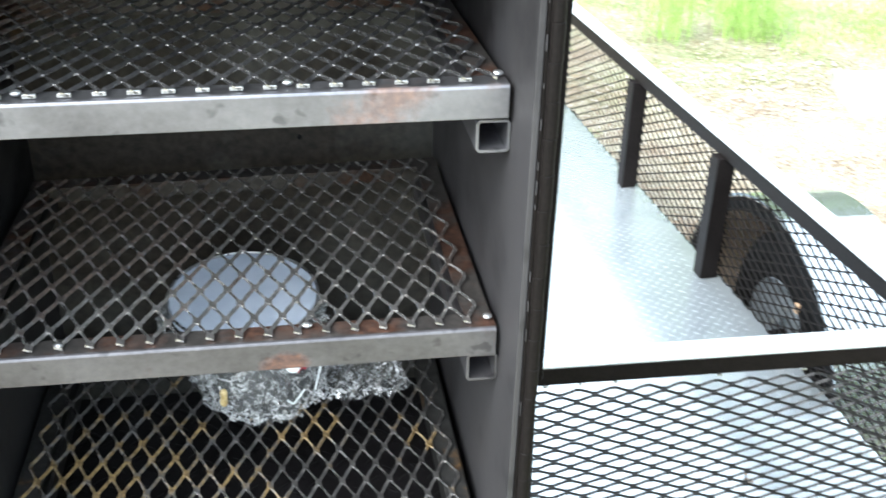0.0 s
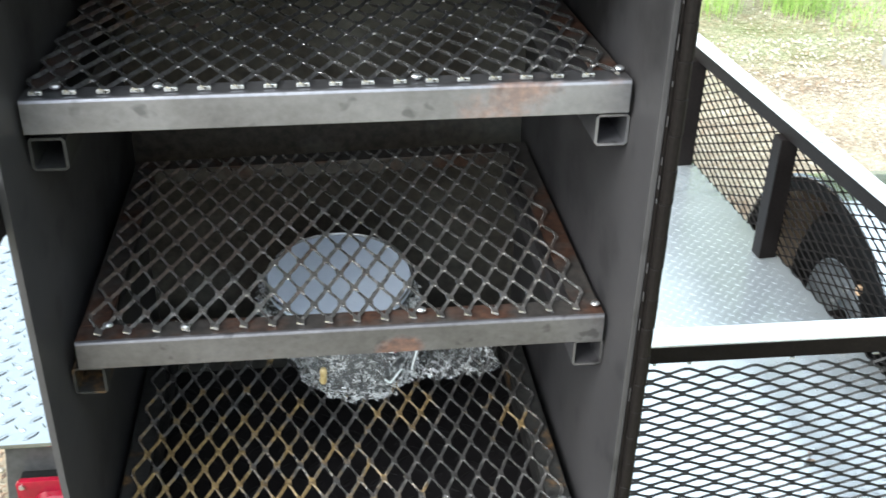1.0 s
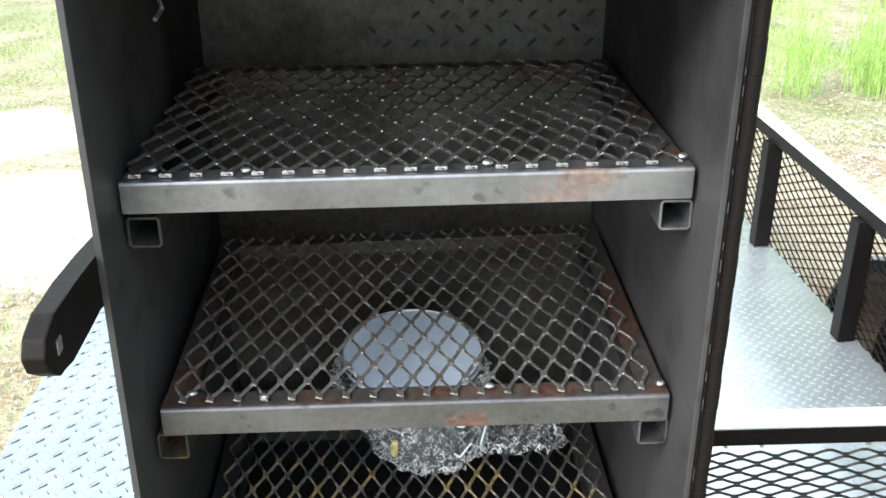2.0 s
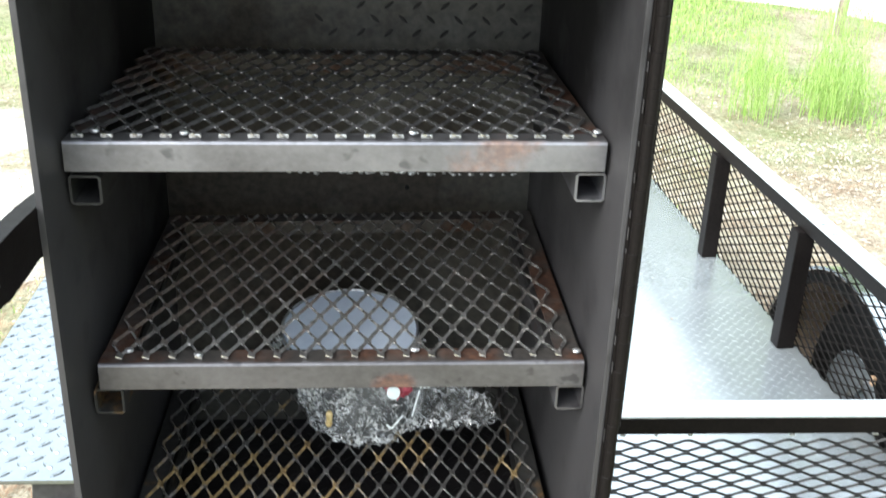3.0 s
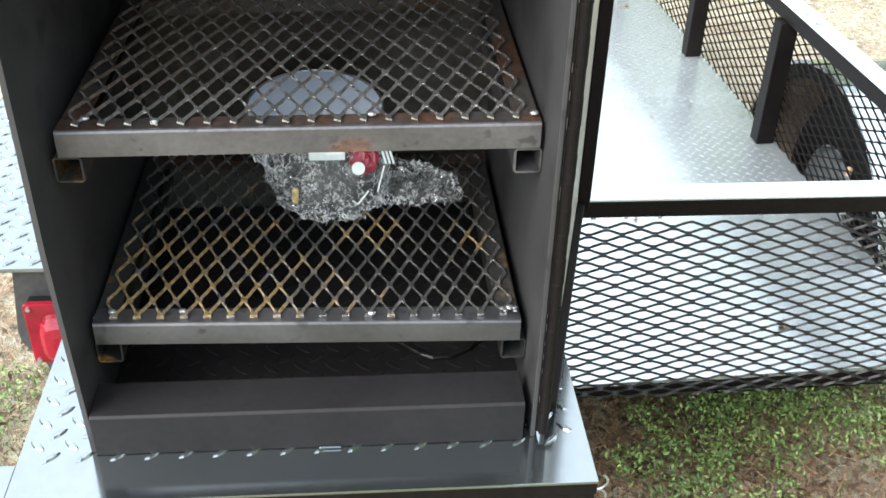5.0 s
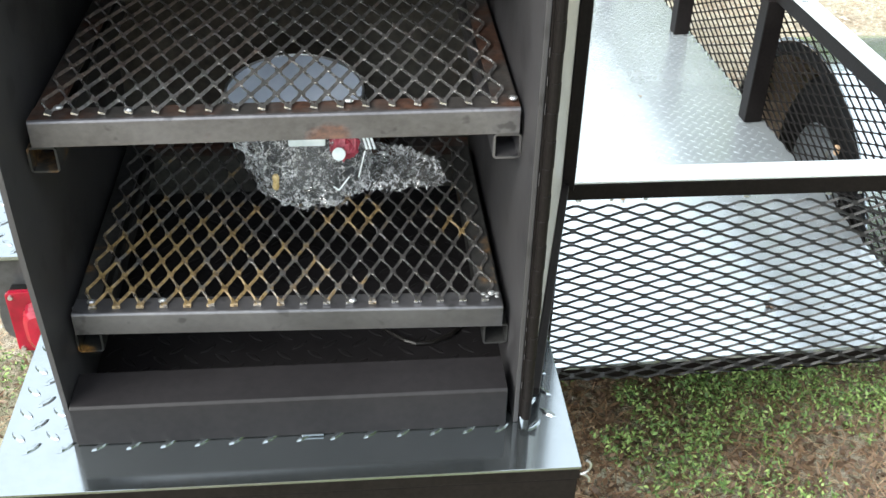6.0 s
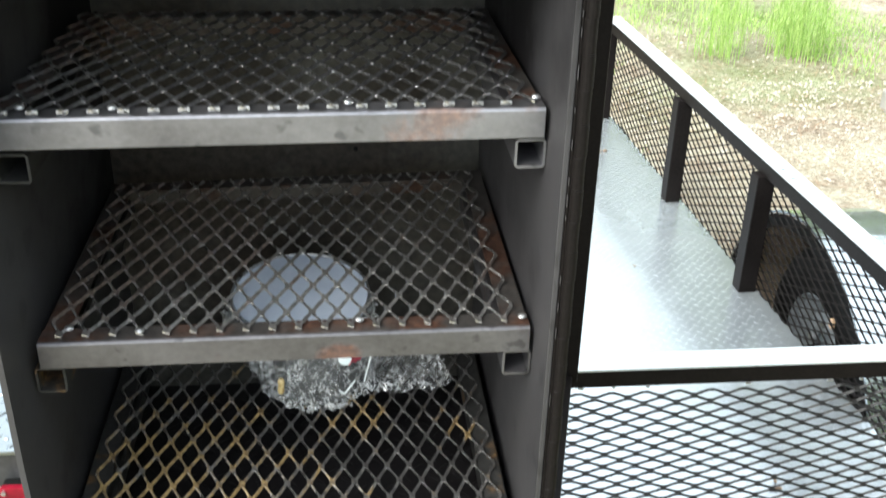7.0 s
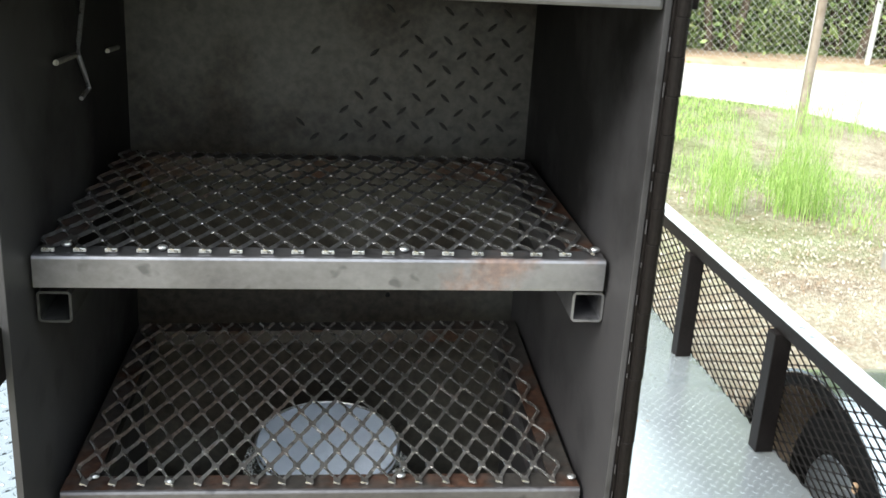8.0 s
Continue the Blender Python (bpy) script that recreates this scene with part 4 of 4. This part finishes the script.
def loft(rows, n, wob=0.0, seed=0, cap=True):
    """A skin over level ellipses (cx, cy, z, rx, ry)."""
    bm = bmesh.new()
    rings = []
    for j, (cx, cy, z, rx, ry) in enumerate(rows):
        rg = []
        for i in range(n):
            a = 2 * math.pi * i / n
            k = 1 + wob * noise.noise(Vector((3.2 * math.cos(a), 3.2 * math.sin(a), j * 0.8 + seed))) + wob * 0.7 * noise.noise(Vector((9 * math.cos(a), 9 * math.sin(a), j * 1.9 + seed)))
            rg.append(bm.verts.new((cx + rx * k * math.cos(a), cy + ry * k * math.sin(a), z + wob * 0.05 * noise.noise(Vector((5 * math.cos(a), 5 * math.sin(a), j + 7 + seed))))))
        rings.append(rg)
    for p, q in zip(rings, rings[1:]):
        for i in range(n):
            bm.faces.new((p[i], p[(i + 1) % n], q[(i + 1) % n], q[i]))
    if cap:
        bm.faces.new(rings[0][::-1])
        bm.faces.new(rings[-1])
    return bm


TILT_UP = 0.16
pk("core", loft([(0.021, 0.280, 0.9095, 0.054, 0.064), (0.018, 0.285, 0.935, 0.068, 0.076), (0.010, 0.30, 0.985, 0.076, 0.079), (0.004, 0.308, 1.012, 0.079, 0.079)], 40), CORE, "dark contents of the package")
lid = pk("lid", loft([(0, 0, -0.006, 0.090, 0.084), (0, 0, -0.003, 0.0925, 0.0865), (0, 0, 0.003, 0.0925, 0.0865), (0, 0, 0.006, 0.090, 0.084)], 56), LID_WHITE, "pale blue-white round lid")
lid.matrix_basis = Matrix.Translation((0, 0.312 - 0.30, 1.024 - 0.909)) @ Matrix.Rotation(TILT_UP, 4, 'X')
rimr = bmesh.new()
for i in range(56):
    a, b2 = 2 * math.pi * i / 56, 2 * math.pi * (i + 1) / 56
    tube(rimr, (0.0925 * math.cos(a), 0.0865 * math.sin(a), 0.006), (0.0925 * math.cos(b2), 0.0865 * math.sin(b2), 0.006), 0.0016, n=6)
part("lid_rim", rimr, WELD, lid, "thin shiny rim", "stuff")
prof = [(0.022, 0.280, 0.9085, 0.062, 0.074), (0.020, 0.280, 0.922, 0.077, 0.084), (0.016, 0.286, 0.945, 0.083, 0.090), (0.012, 0.294, 0.972, 0.085, 0.093), (0.001, 0.298, 0.984, 0.097, 0.095), (-0.003, 0.302, 1.003, 0.1005, 0.094), (-0.004, 0.308, 1.018, 0.1000, 0.090)]
rows = []
for a, c in zip(prof, prof[1:]):
    rows += [tuple(p + (q - p) * k / 4 for p, q in zip(a, c)) for k in range(4)]
wrap = loft(rows, 104, 0.11, 3, False)
rw = random.Random(14)
for v in wrap.verts:
    v.co += Vector((rw.gauss(0, 0.0020), rw.gauss(0, 0.0020), rw.gauss(0, 0.0016)))
    v.co.z = max(v.co.z, 0.9085)
pk("plastic_wrap", wrap, WRAP, "clear crinkled plastic film")
tail = bmesh.new()
grid = {}
for i in range(29):
    for j in range(21):
        u, v = i / 28, j / 20
        px = 0.074 + 0.120 * u - 0.02 * (v - 0.5)
        py = 0.310 - 0.024 * u + (v - 0.5) * 0.128 * (1 - 0.50 * u ** 3)
        pz = 0.914 + 0.030 * (1 - u) * (1 - abs(2 * v - 1)) + 0.012 * noise.noise(Vector((u * 6, v * 5, 2))) + 0.007 * noise.noise(Vector((u * 19, v * 17, 5))) + 0.016 * (1 - abs(2 * v - 1)) + rw.gauss(0, 0.0020)
        grid[i, j] = tail.verts.new((px, py, max(pz, 0.910)))
for i in range(28):
    for j in range(20):
        tail.faces.new((grid[i, j], grid[i + 1, j], grid[i + 1, j + 1], grid[i, j + 1]))
pk("plastic_tail", tail, WRAP, "loose twisted end of the plastic")
pk("red_patch", loft([(0.066, 0.220, 0.979, 0.010, 0.006), (0.065, 0.219, 0.990, 0.018, 0.008), (0.066, 0.223, 1.000, 0.019, 0.008), (0.066, 0.227, 1.007, 0.013, 0.007)], 24, 0.25, 9), RED_LABEL, "red printed patch")
pk("white_cap", tube(bmesh.new(), (0.058, 0.209, 0.990), (0.0575, 0.201, 0.994), 0.0085, n=20), CAP_WHITE, "small white round cap")
pk("brass_tag", loft([(-0.0255, 0.199, 0.945, 0.003, 0.002), (-0.0255, 0.199, 0.949, 0.0045, 0.003), (-0.025, 0.200, 0.957, 0.004, 0.003), (-0.025, 0.201, 0.962, 0.0047, 0.003), (-0.025, 0.202, 0.966, 0.003, 0.002)], 12), YELLOW, "small brass-yellow tag")
pk("white_tag", box(-0.006, 0.041, 0.205, 0.213, 1.004, 1.0165, 0.002), CAP_WHITE, "folded white label flap")
for ends in (((0.091, 0.199, 0.999), (0.082, 0.196, 0.962)), ((0.070, 0.196, 0.963), (0.056, 0.193, 0.945)), ((0.056, 0.193, 0.945), (0.049, 0.194, 0.950)), ((-0.087, 0.264, 1.000), (-0.080, 0.258, 0.974))):
    pk("film_fold", tube(bmesh.new(), ends[0], ends[1], 0.0011, n=6), CAP_WHITE, "white folded film edge")
for k in range(3):
    pk("film_fold", tube(bmesh.new(), (0.088 + 0.005 * k, 0.222, 1.012), (0.094 + 0.005 * k, 0.216, 0.992), 0.0017, n=6), CAP_WHITE, "white folded film edge")


# ---- yard: slab, fence, plants, litter ----
slab_bm = extrude_poly([(2.66, 3.38), (4.05, 3.10), (4.25, 3.60), (2.76, 3.83)], 'z', -0.02, 0.085, 0.008)
solid("concrete_slab", slab_bm, CONCRETE, "pale thin concrete slab lying on the ground", "slab")

fence = thing("chain_link_fence", "galvanised chain-link fence before the roadside bushes", "fence", (5.8, 10.12, 0))


def fence_part(name, data, mat, label="", kind=""):
    ob = part(name, data, mat, fence, label, kind)
    ob.location = (-5.8, -10.12, 0)
    return ob


def chain(p, q, top, cell=0.040, r=0.0019):
    """Woven zigzag wires between two posts."""
    p, q = Vector(p), Vector(q)
    length = (q - p).length
    d = (q - p) / length
    nrm = Vector((-d.y, d.x, 0))
    verts, faces = [], []
    for k in range(int(length / cell)):
        base = p + d * cell * k
        m = int((top - 0.04) / cell)
        for i in range(m + 1):
            c = base + d * cell * ((i + k) % 2) * 1.02 + Vector((0, 0, 0.04 + i * cell)) + nrm * (0.003 if i % 2 else -0.003)
            b = len(verts)
            for a in (0, 2.09, 4.19):
                verts.append(c + r * (math.cos(a) * d + math.sin(a) * nrm))
            if i:
                for s in range(3):
                    t = (s + 1) % 3
                    faces.append((b - 3 + s, b - 3 + t, b + t, b + s))
    return verts, faces


def fence_y(x):
    """The fence runs along the far side of the road."""
    return 10.12 - 0.10 * (x - 5.8)


for x in (-3.2, -0.2, 2.8, 5.8, 8.8):
    fence_part("post", tube(bmesh.new(), (x, fence_y(x), -0.1), (x + 0.05, fence_y(x), 1.9), 0.032, n=12), GALV, "grey line post")
    if x < 8:
        fence_part("top_bar", tube(bmesh.new(), (x + 0.05, fence_y(x), 1.88), (x + 3.05, fence_y(x + 3), 1.88), 0.02, n=8), GALV)
        fence_part("chain_link", chain((x, fence_y(x) - 0.036, 0), (x + 3, fence_y(x + 3) - 0.036, 0), 1.86, 0.042, 0.0026), GALV, "woven wire mesh", "stuff")

pole = thing("steel_pole", "rusty leaning steel pole standing in the weeds", "pole", (3.60, 6.80, 0))
part("shaft", tube(bmesh.new(), (0, 0, -0.1), (0.025, 0.01, 1.95), 0.038, n=14), RUSTY_POST, pole)
part("brace_wire", tube(bmesh.new(), (-0.045, -0.01, 0), (-0.025, -0.01, 1.7), 0.006, n=6), GALV, pole)


def bush(x, y, h, w, seed, leaves_n, leaf=0.052):
    """A tall bush, roadside or unseen: stems, and a ragged crown of small leaves."""
    r = random.Random(seed)
    t = thing("bush", "dense green bush with ragged leafy crown, roadside or added unseen", "bush", (x, y, 0), "roadside bushes")
    stems = bmesh.new()
    tips = []
    for k in range(7):
        a = r.uniform(0, 6.28)
        p = Vector((r.uniform(-0.2, 0.2) * w, r.uniform(-0.2, 0.2) * w, -0.05))
        q = p + Vector((math.cos(a) * w * 0.15, math.sin(a) * w * 0.15, h * 0.4))
        e = q + Vector((math.cos(a) * w * 0.2, math.sin(a) * w * 0.2, h * r.uniform(0.3, 0.5)))
        tube(stems, p, q, 0.05, 0.032, 6)
        tube(stems, q, e, 0.032, 0.01, 6)
        tips += [q, e]
    part("stem", stems, BARK, t)
    clumps = [Vector((r.gauss(0, 0.36) * w, r.gauss(0, 0.3) * w, r.uniform(0.02, 1) ** 0.9 * h)) for _ in range(46)]
    pts = []
    for _ in range(leaves_n):
        c = r.choice(clumps)
        pts.append((c.x + r.gauss(0, 0.16) * w, c.y + r.gauss(0, 0.16) * w, max(0.02, c.z + r.gauss(0, 0.11) * h)))
    part("crown", leaves(pts, r, 0.42 * leaf, leaf, 0.2), FOLIAGE, t, "", "stuff")
    return t


first = [bush(4.4, 11.05, 4.2, 1.7, 21, 42000), bush(6.2, 10.95, 4.8, 1.9, 22, 42000), bush(8.4, 10.4, 3.8, 1.7, 23, 42000)]
spots = [(2.6, 11.35), (0.6, 11.7), (-1.6, 13.0), (-3.8, 13.2), (-6.4, 13.6), (-9.0, 13.6), (10.6, 11.0), (12.8, 10.6), (15.0, 10.2), (17.4, 9.6), (5.3, 13.4), (7.4, 13.2), (3.4, 13.8), (9.6, 13.0),
         # out of view, added to darken the horizon in reflections
         (-11.5, 12.5), (-13.0, 9.5), (-13.5, 6.0), (-13.6, 2.5),
         # unseen, added to hold light from the right front off the cabinet
         (3.4, -4.6), (5.0, -3.0), (6.0, -1.2), (4.8, -5.2)]
# two taller ones, tops unseen, added to darken the deck's reflection
bush(6.6, 13.0, 9.2, 2.3, 24, 22000, 0.16)
bush(9.2, 12.0, 8.6, 2.2, 25, 22000, 0.16)
r0 = random.Random(8)
for i, (bx, by) in enumerate(spots):
    copy_thing(first[i % 3], Matrix.Translation((bx, by, 0)) @ Matrix.Rotation(r0.uniform(0, 6.28), 4, 'Z'))


def tall_weeds(x, y, n, h0, h1, spread, seed):
    r = random.Random(seed)
    t = thing("weed_clump", "tall feathery bright green weed clump in dry yard", "weed", (x, y, 0), "tall weeds")
    verts, faces = [], []
    stem_pts = []
    for _ in range(n):
        px, py = r.gauss(0, spread), r.gauss(0, spread)
        h = r.uniform(h0, h1)
        lx, ly = r.gauss(0, 0.045), r.gauss(0, 0.045)
        prev = Vector((px, py, 0))
        for s in range(1, 6):
            f = s / 5
            c = Vector((px + lx * f * f, py + ly * f * f, h * f))
            b = len(verts)
            w = 0.0022 * (1 - 0.7 * f)
            verts += [prev + Vector((-w, 0, 0)), prev + Vector((w, 0, 0)), c + Vector((w * 0.8, 0, 0)), c + Vector((-w * 0.8, 0, 0))]
            faces.append((b, b + 1, b + 2, b + 3))
            prev = c
            for _k in range(16):
                stem_pts.append((c.x + r.gauss(0, 0.014), c.y + r.gauss(0, 0.014), c.z + r.gauss(0, 0.03)))
    part("stalk", (verts, faces), GRASS, t, "", "stuff")
    lv, lf = [], []
    for p in stem_pts:
        a = r.uniform(0, 6.28)
        l = r.uniform(0.015, 0.036)
        b = len(lv)
        d = Vector((math.cos(a) * l * 0.45, math.sin(a) * l * 0.45, l))
        q = Vector((-math.sin(a), math.cos(a), 0)) * 0.0011
        c = Vector(p)
        lv += [c - q, c + q, c + d]
        lf.append((b, b + 1, b + 2))
    part("foliage", (lv, lf), GRASS, t, "", "stuff")
    return t


tall_weeds(2.19, 4.66, 60, 0.22, 0.60, 0.075, 31)
tall_weeds(2.66, 4.68, 115, 0.22, 0.64, 0.10, 32)
tall_weeds(3.78, 6.75, 26, 0.2, 0.5, 0.16, 33)
tall_weeds(3.9, 4.7, 30, 0.12, 0.35, 0.22, 34)
tall_weeds(-1.75, 2.6, 24, 0.08, 0.22, 0.10, 35)


def grown(x, y):
    return noise.noise(Vector((x * 0.7 + 3, y * 0.7, 1))) + 0.5 * noise.noise(Vector((x * 2.3, y * 2.3, 9)))


rg = random.Random(77)


def shaded(x, y):
    """Fades out with the distance from the trailer's front, raggedly."""
    d = ((x - 0.4) / 1.75) ** 2 + ((y - 0.5) / 1.35) ** 2 + 0.5 * noise.noise(Vector((x * 2.1, y * 2.1, 2)))
    return rg.random() > d


pts = []
while len(pts) < 27000:
    x, y = rg.uniform(1.3, 6.5), rg.uniform(1.6, 9.4)
    if y > min(8.15, 8.1 - 0.6 * (x - 3.2), 6.7 - 1.5 * (x - 4.55)):
        continue
    if grown(x, y) + 0.17 * (y - 4.0) > rg.uniform(0.05, 0.8):
        pts.append((x, y, 0))
while len(pts) < 31000:
    x, y = rg.uniform(-5, -0.9), rg.uniform(0.4, 7)
    if grown(x, y) > rg.uniform(0.1, 0.8):
        pts.append((x, y, 0))
solid("grass", blades(pts, rg, 0.012, 0.052, 0.0024, 0.5, 0.4), GRASS, "short bright green yard grass", "grass", "stuff")

# leafy weeds in the shade beside and under the trailer
pts = []
while len(pts) < 52000:
    x, y = rg.uniform(0.3, 2.2), rg.uniform(-0.8, 1.7)
    if noise.noise(Vector((x * 3.1, y * 3.1, 3))) + 0.45 * noise.noise(Vector((x * 11, y * 11, 5))) + 0.40 * (x - 0.60) > rg.uniform(-0.1, 0.6) and shaded(x, y):
        pts.append((x, y, rg.uniform(0.005, 0.060)))
while len(pts) < 60000:
    x, y = rg.uniform(-1.3, -0.35), rg.uniform(-0.3, 1.0)
    if noise.noise(Vector((x * 2.7, y * 2.7, 6))) > rg.uniform(-0.1, 0.5):
        pts.append((x, y, rg.uniform(0.005, 0.06)))
solid("ground_weeds", leaves(pts, rg, 0.003, 0.0082, 1.2), WEED, "low leafy weeds in the trailer's shade", "weeds", "stuff")


def slivers(n, areas, l0, l1, w):
    verts, faces = [], []
    for _ in range(n):
        x0, x1, y0, y1 = rg.choice(areas)
        x, y, a = rg.uniform(x0, x1), rg.uniform(y0, y1), rg.uniform(0, 6.28)
        l = rg.uniform(l0, l1)
        dx, dy = math.cos(a) * l, math.sin(a) * l
        px, py = -math.sin(a) * w, math.cos(a) * w
        z, z2 = rg.uniform(0.004, 0.016), rg.uniform(0.004, 0.022)
        b = len(verts)
        verts += [(x - px, y - py, z), (x + px, y + py, z), (x + dx + px, y + dy + py, z2), (x + dx - px, y + dy - py, z2)]
        faces.append((b, b + 1, b + 2, b + 3))
    return verts, faces


solid("pine_straw", slivers(26000, [(-1.8, 2.4, -1.0, 2.4), (0.2, 1.8, -0.4, 1.5), (1.2, 4.6, 1.6, 5.0), (-3.5, -0.8, 1, 5)], 0.02, 0.09, 0.0011), STRAW, "brown pine straw scattered over the soil", "litter", "stuff")


def pebble_field(n, areas):
    verts, faces = [], []
    for _ in range(n):
        x0, x1, y0, y1 = rg.choice(areas)
        x, y = rg.uniform(x0, x1), rg.uniform(y0, y1)
        s = rg.uniform(0.003, 0.009) * (1.9 if rg.random() < 0.05 else 1)
        a = rg.uniform(0, 6.28)
        b = len(verts)
        for k in range(5):
            t = a + 1.2566 * k
            verts.append((x + s * math.cos(t) * rg.uniform(0.7, 1.2), y + s * math.sin(t) * rg.uniform(0.7, 1.2), 0.002))
        verts.append((x, y, s * 0.7 + 0.004))
        for k in range(5):
            faces.append((b + k, b + (k + 1) % 5, b + 5))
    return verts, faces


pts = []
while len(pts) < 26000:
    x, y = rg.choice(((rg.uniform(0.25, 2.3), rg.uniform(-0.9, 1.9)), (rg.uniform(0.25, 2.3), rg.uniform(-0.9, 1.9)), (rg.uniform(-1.5, -0.3), rg.uniform(-0.9, 1.9))))
    if shaded(x, y):
        pts.append((x, y, rg.uniform(0.003, 0.02)))
solid("dead_leaves", leaves(pts, rg, 0.006, 0.015, 2.5), LITTER, "brown dead leaves under the trailer", "litter", "stuff")


solid("pebbles", pebble_field(14000, [(1.2, 5.5, 1.6, 5.5), (1.2, 3.6, 1.6, 4.2), (-3.5, -0.8, 0.8, 5)]), STONES, "scattered pale pebbles and bark chips", "pebbles", "stuff")

# ---- bring the plan to its true size ----
for ob in scene.objects:
    if ob.parent is None and ob.type in ('MESH', 'EMPTY'):
        ob.matrix_basis = Matrix.Scale(TRUE_SIZE, 4) @ ob.matrix_basis
